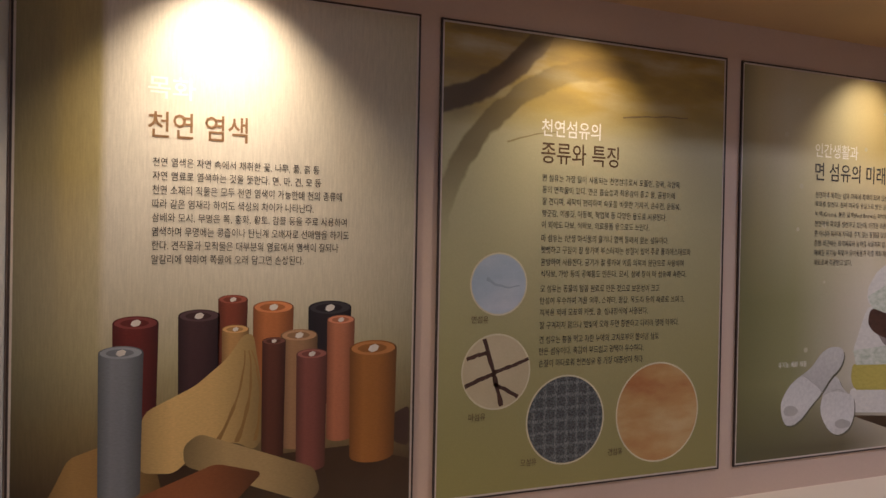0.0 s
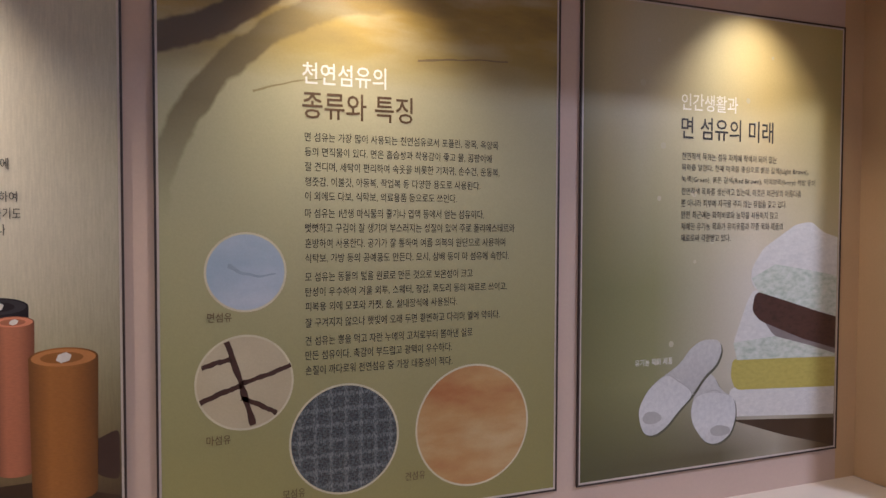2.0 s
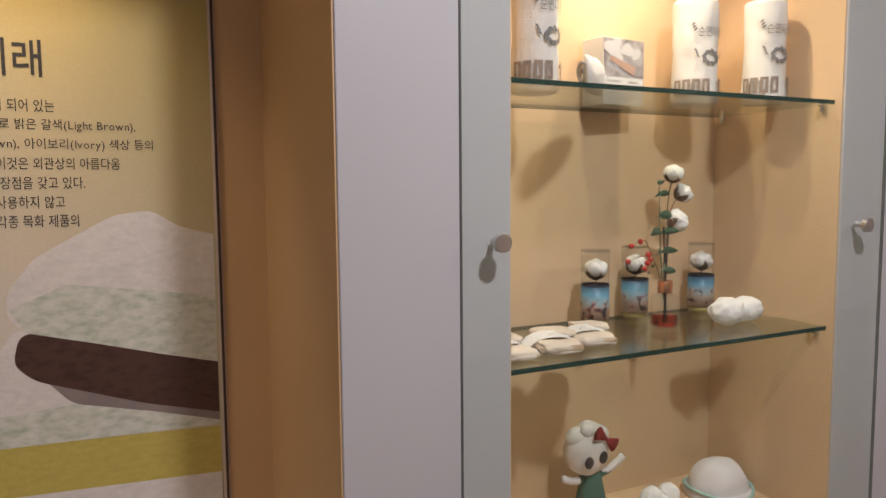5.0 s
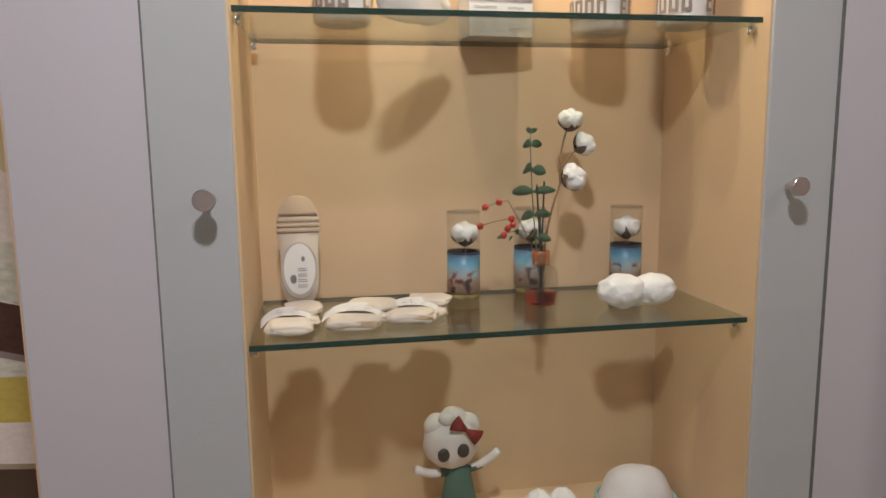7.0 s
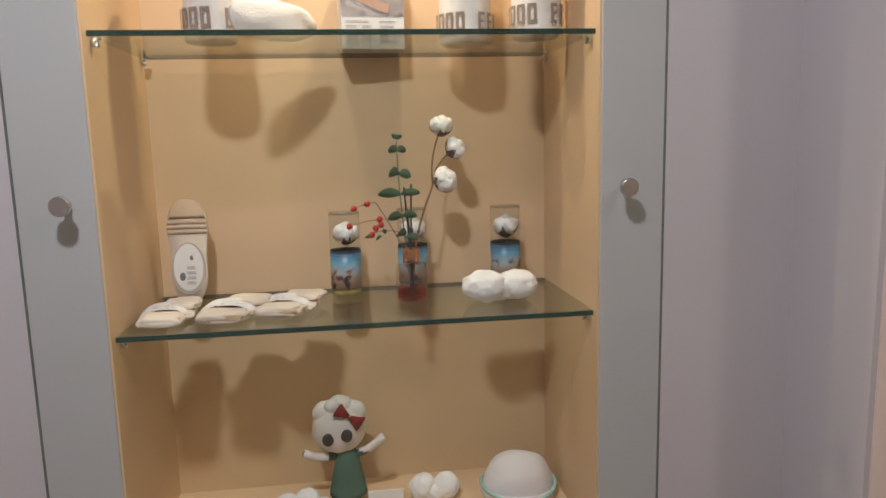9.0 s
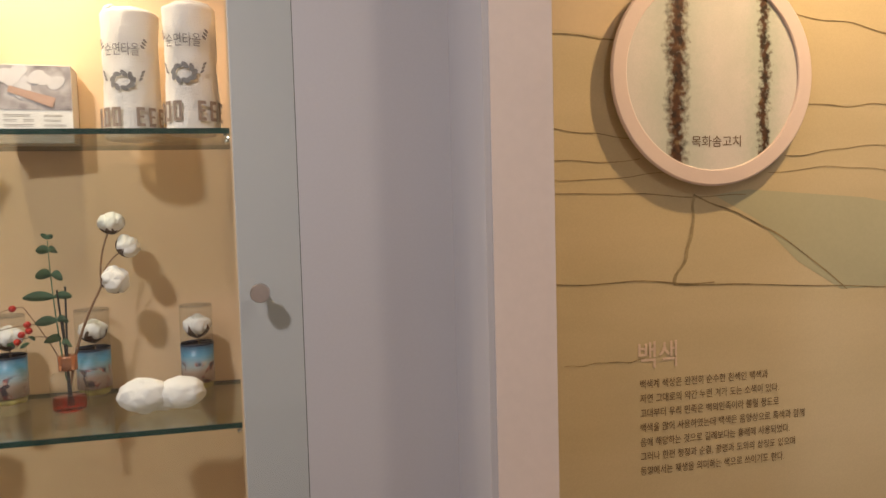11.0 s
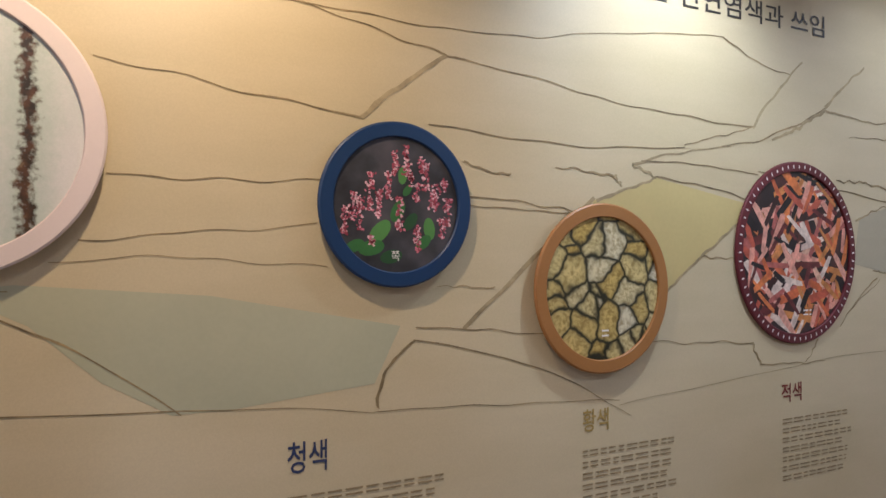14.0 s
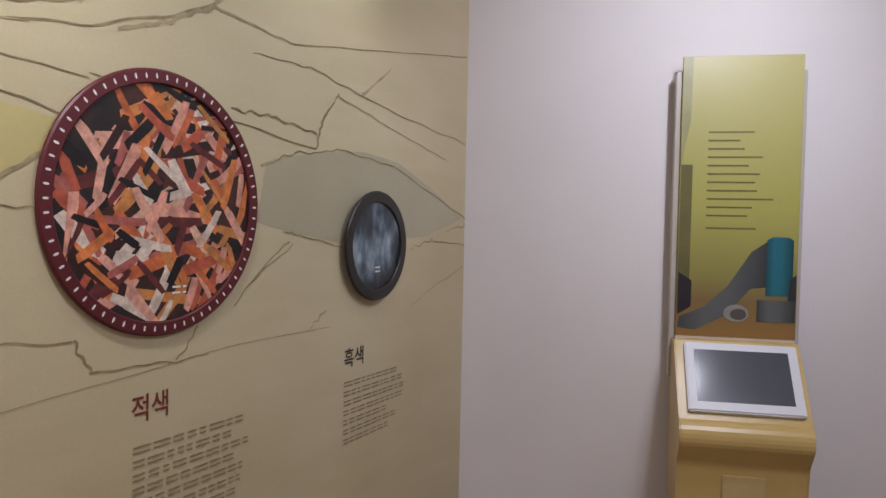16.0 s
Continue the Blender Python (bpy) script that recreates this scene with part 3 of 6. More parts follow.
shape(one, "printed_table", ((-4.70, 0.55), (-3.545, 0.55), (-3.545, 0.70), (-3.75, 0.76), (-4.3, 0.74), (-4.6, 0.62)), 0, ink((0.05, 0.024, 0.010)))
shape(one, "printed_crumpled_cloth", ((-4.66, 0.60), (-4.30, 0.62), (-4.34, 0.79), (-4.44, 0.83), (-4.56, 0.79), (-4.60, 0.70)), 1, roll_print((0.38, 0.22, 0.07)))
shape(one, "printed_dark_fold", ((-3.63, 0.84), (-3.545, 0.88), (-3.545, 0.74), (-3.60, 0.76)), 1, ink((0.06, 0.03, 0.02)))
for args in ((-4.161, -4.074, 1.251, 1.0, (0.26, 0.07, 0.035)), (-3.888, -3.749, 1.23, 0.9, (0.02, 0.015, 0.02)), (-4.451, -4.327, 1.191, 0.85, (0.17, 0.03, 0.025)),
             (-4.274, -4.155, 1.208, 0.88, (0.07, 0.035, 0.04))):
    bolt(*args, 2)
bolt(-4.058, -3.934, 1.232, 0.80, (0.56, 0.22, 0.07), 3)
bolt(-3.973, -3.857, 1.141, 0.762, (0.42, 0.27, 0.14), 4)
bolt(-3.827, -3.737, 1.183, 0.777, (0.55, 0.23, 0.12), 5)
bolt(-3.752, -3.593, 1.099, 0.698, (0.42, 0.19, 0.04), 6)
bolt(-4.149, -4.069, 1.159, 0.95, (0.58, 0.38, 0.14), 5)
DRAPE = roll_print((0.74, 0.50, 0.19))
shape(one, "printed_drape", ((-4.085, 1.13), (-4.055, 1.13), (-4.03, 0.98), (-4.025, 0.80), (-4.05, 0.77), (-4.10, 0.80), (-4.19, 0.80), (-4.28, 0.72), (-4.37, 0.73), (-4.40, 0.80), (-4.36, 0.91), (-4.22, 0.98), (-4.13, 1.06)), 7, DRAPE)
for xa, xb, zb, wd in ((-4.08, -4.16, 0.80, 0.012), (-4.068, -4.10, 0.80, 0.014), (-4.06, -4.045, 0.80, 0.010)):
    part("drape_fold", ribbon((xa, 1.08), (xb, zb), lay(7.5), 0.004, wd, 0.02), ink((0.30, 0.17, 0.05)), one)
bolt(-4.029, -3.957, 1.118, 0.742, (0.14, 0.05, 0.03), 8)
bolt(-3.923, -3.825, 1.078, 0.689, (0.27, 0.10, 0.08), 8)
bolt(-4.487, -4.367, 1.105, 0.655, (0.27, 0.33, 0.39), 8)
shape(one, "printed_lying_roll", ((-4.255, 0.80), (-4.21, 0.835), (-3.86, 0.70), (-3.84, 0.62), (-3.88, 0.59), (-4.25, 0.74)), 9, roll_print((0.48, 0.34, 0.15)))
shape(one, "printed_lying_roll", ((-4.43, 0.64), (-4.16, 0.74), (-4.02, 0.70), (-4.10, 0.62), (-4.30, 0.55), (-4.45, 0.555)), 10, roll_print((0.30, 0.10, 0.035)))

two = poster(-3.452, -2.235, GROUND_TWO, "tall olive poster on kinds of natural fibre with round swatches")
part("painted_stroke", ribbon((-2.72, 1.905), (-2.42, 1.925), lay(2), 0.006, 0.004, 0.004, 0.004, 16, seed=7), ink((0.24, 0.17, 0.08)), two)
part("painted_stroke", ribbon((-3.2, 1.78), (-3.0, 1.83), lay(2), 0.006, 0.003, 0.006, 0.004, 16, seed=8), ink((0.30, 0.24, 0.11)), two)
write(two, "천연섬유의", -3.065, -2.818, 1.842, 0.062, WHITE_INK)
write(two, "종류와 특징", -3.065, -2.736, 1.753, 0.078, BROWN_INK)
ROWS = (("면 섬유는 가장 많이 사용되는 천연섬유로서 포플린, 광목, 옥양목", -2.452, 1.662), ("등의 면직물이 있다. 면은 흡습성과 착용감이 좋고 물, 곰팡이에", -2.475, 1.62), ("잘 견디며, 세탁이 편리하여 속옷을 비롯한 기저귀, 손수건, 운동복,", -2.447, 1.578),
        ("행줏감, 이불깃, 아동복, 작업복 등 다양한 용도로 사용된다.", -2.513, 1.535), ("이 외에도 다보, 식탁보, 의료용품 등으로도 쓰인다.", -2.592, 1.494),
        ("마 섬유는 1년생 마식물의 줄기나 엽맥 등에서 얻는 섬유이다.", -2.5, 1.446), ("뻣뻣하고 구김이 잘 생기며 부스러지는 성질이 있어 주로 폴리에스테르와", -2.393, 1.404), ("혼방하여 사용한다. 공기가 잘 통하여 여름 의복의 원단으로 사용하며", -2.426, 1.36),
        ("식탁보, 가방 등의 공예품도 만든다. 모시, 삼베 등이 마 섬유에 속한다.", -2.412, 1.317), ("모 섬유는 동물의 털을 원료로 만든 것으로 보온성이 크고", -2.538, 1.264), ("탄성이 우수하여 겨울 외투, 스웨터, 장갑, 목도리 등의 재료로 쓰이고,", -2.418, 1.22),
        ("피복용 외에 모포와 카펫, 숄, 실내장식에 사용된다.", -2.59, 1.178), ("잘 구겨지지 않으나 햇빛에 오래 두면 황변하고 다리미 열에 약하다.", -2.443, 1.132), ("견 섬유는 뽕을 먹고 자란 누에의 고치로부터 뽑아낸 실로", -2.537, 1.08),
        ("만든 섬유이다. 촉감이 부드럽고 광택이 우수하다.", -2.606, 1.038), ("손질이 까다로워 천연섬유 중 가장 대중성이 적다.", -2.605, 0.995))
for s, xr, z in ROWS:
    write(two, s, -3.058, xr, z, 0.027, BLACK_INK)


def tweed(nt, v):
    a = noise_of(nt, v, 260, 1, (1, 1, 0.4))
    b_ = noise_of(nt, v, 260, 1, (0.4, 1, 1))
    c = blend(nt, ramp(nt, a, ((0.38, (0.02, 0.025, 0.03)), (0.66, (0.17, 0.17, 0.16)))), ramp(nt, b_, ((0.38, (0.03, 0.02, 0.02)), (0.66, (0.13, 0.17, 0.18)))), 0.5)
    for way in ("X", "Z"):
        wv = nt.nodes.new("ShaderNodeTexWave")
        wv.bands_direction = way
        wv.inputs["Scale"].default_value, wv.inputs["Distortion"].default_value, wv.inputs["Detail Scale"].default_value = 7.0, 1.2, 14.0
        nt.links.new(v, wv.inputs["Vector"])
        c = blend(nt, c, ramp(nt, a, ((0.35, (0.10, 0.11, 0.12)), (0.6, (0.36, 0.37, 0.36)))), ramp(nt, wv.outputs["Fac"], ((0.75, (0, 0, 0)), (0.95, (0.4,) * 3))))
    return c


def wash(colors, scale, stretch):
    def parts_of(nt, v):
        n = noise_of(nt, v, scale, 4, stretch)
        return ramp(nt, n, tuple((0.28 + 0.44 * i / (len(colors) - 1), c) for i, c in enumerate(colors)))
    return parts_of


RIM = ink((0.66, 0.60, 0.42))


def swatch(cx, cz, r, ground, label, dx, word, wx, wz):
    part("swatch_rim", flat(oval(cx, cz, r + 0.006, r + 0.006, 56), lay(3)), RIM, two)
    s = part("swatch", flat(oval(cx, cz, r, r, 56), lay(4)), backdrop_print("swatch_print", ground), two, label)
    write(two, word, wx - 0.032, wx + 0.032, wz, 0.026, BROWN_INK)
    return s


c1 = swatch(-3.2215, 1.281, 0.105, wash(((0.36, 0.45, 0.56), (0.45, 0.52, 0.62), (0.60, 0.62, 0.70)), 4, (1, 1, 2)), "round pale blue cotton swatch", 0, "면섬유", -3.292, 1.158)
part("cloth_crease", ribbon((-3.27, 1.30), (-3.14, 1.275), lay(5), 0.012, 0.004, -0.015), ink((0.34, 0.40, 0.50)), c1)
c2 = swatch(-3.2255, 0.9735, 0.128, wash(((0.52, 0.44, 0.28), (0.60, 0.52, 0.35)), 5, (1, 1, 1)), "round cream hemp swatch with dark brown seams", 0, "마섬유", -3.297, 0.819)
for a, b, w in (((-3.275, 1.09), (-3.205, 0.852), 0.017), ((-3.10, 1.015), (-3.235, 0.972), 0.013), ((-3.34, 1.02), (-3.262, 1.04), 0.014), ((-3.345, 0.925), (-3.235, 0.965), 0.014), ((-3.235, 0.93), (-3.14, 0.88), 0.013)):
    part("seam", ribbon(a, b, lay(5), w, w, 0.003, 0.002), ink((0.07, 0.03, 0.02)), c2)
swatch(-2.9415, 0.785, 0.158, tweed, "round grey woollen tweed swatch", 0, "모섬유", -3.092, 0.643)
swatch(-2.532, 0.7855, 0.187, wash(((0.42, 0.16, 0.05), (0.52, 0.30, 0.11), (0.60, 0.44, 0.22)), 4, (1, 1, 2.6)), "round orange silk swatch", 0, "견섬유", -2.725, 0.649)

three = poster(-2.15, -0.972, GROUND_THREE, "tall green poster on cotton's future with towels and slippers")
write(three, "인간생활과", -1.745, -1.493, 1.848, 0.06, WHITE_INK)
write(three, "면 섬유의 미래", -1.744, -1.323, 1.757, 0.078, BLACK_INK)
for i, (s, xr) in enumerate((("천연착색 목화는 섬유 자체에 착색이 되어 있는", -1.304), ("목화를 말한다. 현재 미국을 중심으로 밝은 갈색(Light Brown),", -1.145), ("녹색(Green), 붉은 갈색(Red Brown), 아이보리(Ivory) 색상 등의", -1.11), ("천연착색 목화를 생산하고 있는데, 이것은 외관상의 아름다움", -1.18),
                            ("뿐 아니라 피부에 자극을 주지 않는 장점을 갖고 있다.", -1.252), ("한편 최근에는 화학비료와 농약을 사용하지 않고", -1.293), ("재배한 유기농 목화가 유아용품과 각종 목화 제품의", -1.268), ("재료로써 각광받고 있다.", -1.517))):
    write(three, s, -1.74, xr, 1.658 - 0.0412 * i, 0.027, BLACK_INK)
write(three, "유기농 목화 제품", -1.926, -1.768, 0.938, 0.024, WHITE_INK)
for i in range(14):
    rr = random.Random(i)
    part("light_dot", flat(oval(rr.uniform(-2.0, -1.3), rr.uniform(0.8, 2.1), *(rr.uniform(0.006, 0.014),) * 2, 12), lay(1)), ink((0.52, 0.48, 0.34)), three)


def plush(col, dark):
    return backdrop_print("towel_print", wash((tuple(0.5 * a + 0.5 * b for a, b in zip(col, dark)), col, tuple(min(1, c * 1.08) for c in col)), 75, (0.6, 1, 1.2)))


WHITE_PLUSH, BROWN_PLUSH = plush((0.68, 0.65, 0.61), (0.57, 0.55, 0.52)), plush((0.075, 0.034, 0.026), (0.012, 0.006, 0.006))
MINT_PLUSH = backdrop_print("mint_towel_print", wash(((0.40, 0.46, 0.36), (0.57, 0.60, 0.51), (0.68, 0.68, 0.62)), 48, (0.7, 1, 1.3)))
YELLOW_PLUSH = plush((0.50, 0.42, 0.10), (0.41, 0.34, 0.07))
shape(three, "printed_shadow", ((-1.50, 0.70), (EDGE, 0.66), (EDGE, 0.55), (-1.25, 0.62)), 0, ink((0.06, 0.035, 0.02)))
shape(three, "printed_towel", ((-1.505, 0.82), (EDGE, 0.79), (EDGE, 0.675), (-1.49, 0.712), (-1.515, 0.76)), 2, WHITE_PLUSH, "folded white towel")
shape(three, "printed_towel", ((-1.497, 0.925), (EDGE, 0.90), (EDGE, 0.785), (-1.48, 0.81), (-1.505, 0.86)), 3, YELLOW_PLUSH, "folded yellow-green towel")
w2 = shape(three, "printed_towel", ((-1.495, 0.985), (-1.43, 1.14), (-1.40, 1.18), (-1.2, 1.12), (EDGE, 1.08), (EDGE, 0.905), (-1.47, 0.92)), 4, WHITE_PLUSH, "folded white towel")
part("towel_fold", flat(((-1.495, 0.985), (EDGE, 1.02), (EDGE, 0.905), (-1.475, 0.92)), lay(4.5)), MINT_PLUSH, w2)
shape(three, "printed_soft_shadow", eased(((-1.36, 1.07), (EDGE, 0.95), (EDGE, 0.915), (-1.12, 0.955), (-1.30, 1.0))), 4.8, ink((0.24, 0.20, 0.19)))
shape(three, "printed_towel", ((-1.395, 1.165), (-1.33, 1.17), (EDGE, 1.075), (EDGE, 0.935), (-1.15, 0.98), (-1.37, 1.06), (-1.41, 1.10)), 5, BROWN_PLUSH, "folded dark brown towel")
t1 = shape(three, "printed_towel", ((-1.415, 1.255), (-1.36, 1.33), (-1.20, 1.42), (-1.12, 1.43), (-1.06, 1.39), (EDGE, 1.37), (EDGE, 1.06), (-1.10, 1.09), (-1.38, 1.17), (-1.415, 1.20)), 6, WHITE_PLUSH, "thick white terry towel")
part("towel_fold", flat(((-1.412, 1.22), (-1.30, 1.27), (-1.1, 1.24), (EDGE, 1.22), (EDGE, 1.062), (-1.10, 1.092), (-1.38, 1.168)), lay(6.5)), MINT_PLUSH, t1)


def slipper_print(name, col, low, high, tilt):
    """Printed photograph of white terry: its own soft modelling along a slope."""
    def parts_of(nt, v):
        mp = nt.nodes.new("ShaderNodeMapping")
        mp.inputs["Rotation"].default_value = (0, tilt, 0)
        nt.links.new(v, mp.inputs["Vector"])
        g = coords(nt, "Generated")
        grade = ramp(nt, axis(nt, g, "Z", 0, 1), ((0.0, low), (0.35, high), (1.0, col)))
        nap = ramp(nt, noise_of(nt, mp.outputs["Vector"], 60, 4), ((0.3, (0.86, 0.86, 0.87)), (0.65, (1, 1, 1))))
        return blend(nt, grade, nap, 1.0, "MULTIPLY")
    return backdrop_print(name, parts_of)


SOLE_PRINT = slipper_print("slipper_sole_print", (0.62, 0.60, 0.57), (0.40, 0.38, 0.36), (0.50, 0.48, 0.46), 0.7)
UPPER_PRINT = slipper_print("slipper_upper_print", (0.66, 0.64, 0.62), (0.60, 0.58, 0.56), (0.72, 0.70, 0.68), -0.4)


def slipper(outline, upper, opening, k):
    """A printed slipper: sole, upper and toe opening."""
    sole = part("printed_slipper", flat(eased(outline, 0.03), lay(k)), SOLE_PRINT, three, "white terry slipper")
    part("slipper_shadow", flat([(x + 0.007, z - 0.008) for x, z in eased(outline, 0.03)], lay(k - 0.4)), ink((0.10, 0.095, 0.06)), sole)
    part("slipper_upper", flat(eased(upper, 0.03), lay(k + 0.5)), UPPER_PRINT, sole)
    part("upper_seam", ribbon(upper[3], upper[5] if len(outline) > 14 else upper[4], lay(k + 0.8), 0.004, 0.004, 0.008), ink((0.46, 0.44, 0.42)), sole)
    part("toe_opening", flat(eased(opening, 0.02), lay(k + 0.9)), ink((0.44, 0.42, 0.40)), sole)


slipper(((-1.673, 0.696), (-1.685, 0.749), (-1.667, 0.809), (-1.663, 0.864), (-1.626, 0.888), (-1.580, 0.871), (-1.551, 0.816), (-1.483, 0.780), (-1.478, 0.709), (-1.503, 0.646), (-1.561, 0.617), (-1.618, 0.630)),
        ((-1.673, 0.696), (-1.685, 0.749), (-1.667, 0.799), (-1.612, 0.811), (-1.547, 0.806), (-1.482, 0.780), (-1.476, 0.709), (-1.501, 0.646), (-1.561, 0.616), (-1.618, 0.629)), ((-1.599, 0.676), (-1.561, 0.690), (-1.503, 0.674), (-1.501, 0.651), (-1.551, 0.644), (-1.589, 0.653)), 7)
slipper(((-1.903, 0.725), (-1.909, 0.782), (-1.864, 0.848), (-1.796, 0.889), (-1.734, 0.923), (-1.690, 0.976), (-1.635, 1.005), (-1.560, 1.001), (-1.545, 0.962), (-1.570, 0.909), (-1.626, 0.871), (-1.672, 0.813), (-1.735, 0.761), (-1.788, 0.706), (-1.840, 0.678), (-1.882, 0.685)),
        ((-1.903, 0.725), (-1.909, 0.782), (-1.864, 0.848), (-1.796, 0.892), (-1.735, 0.868), (-1.670, 0.809), (-1.735, 0.758), (-1.788, 0.704), (-1.840, 0.677), (-1.882, 0.684)), ((-1.896, 0.743), (-1.876, 0.766), (-1.831, 0.762), (-1.805, 0.739), (-1.831, 0.720), (-1.877, 0.720)), 8.5)

# ---- mural: painted seams, tints, writing ----
MF = YM - 0.001
SEAM = surface("seam_paint", (0.32, 0.245, 0.12), 0.5, 0.45, 14, 60, 0.0)
SEAM_PALE = surface("pale_seam_paint", (0.42, 0.34, 0.185), 0.5, 0.3, 14, 60, 0.0)


def tint(name, pts, col, k=0):
    part(name, flat(pts, MF + 0.0003), surface("tint", col, 0.5, 0.05, 3, 80, 0.0), mural_wall)


tint("painted_tint", ((2.0, 1.55), (2.12, 1.565), (2.55, 1.53), (3.08, 1.43), (3.0, 1.27), (2.6, 1.235), (2.46, 1.235), (2.30, 1.33), (2.15, 1.47)), (0.45, 0.45, 0.30))
tint("painted_tint", ((1.22, 2.075), (1.46, 2.23), (1.80, 2.19), (1.67, 2.02)), (0.62, 0.51, 0.33))
tint("painted_tint", ((4.07, 1.91), (4.62, 1.82), (4.50, 1.76), (4.12, 1.51), (3.7, 1.6), (3.79, 1.82)), (0.56, 0.47, 0.20))
tint("painted_tint", ((5.24, 1.80), (5.5, 1.86), (5.8, 1.89), (6.06, 1.87), (6.4, 1.76), (6.68, 1.64), (6.3, 1.55), (5.65, 1.53), (5.37, 1.57), (5.2, 1.6)), (0.46, 0.42, 0.29))

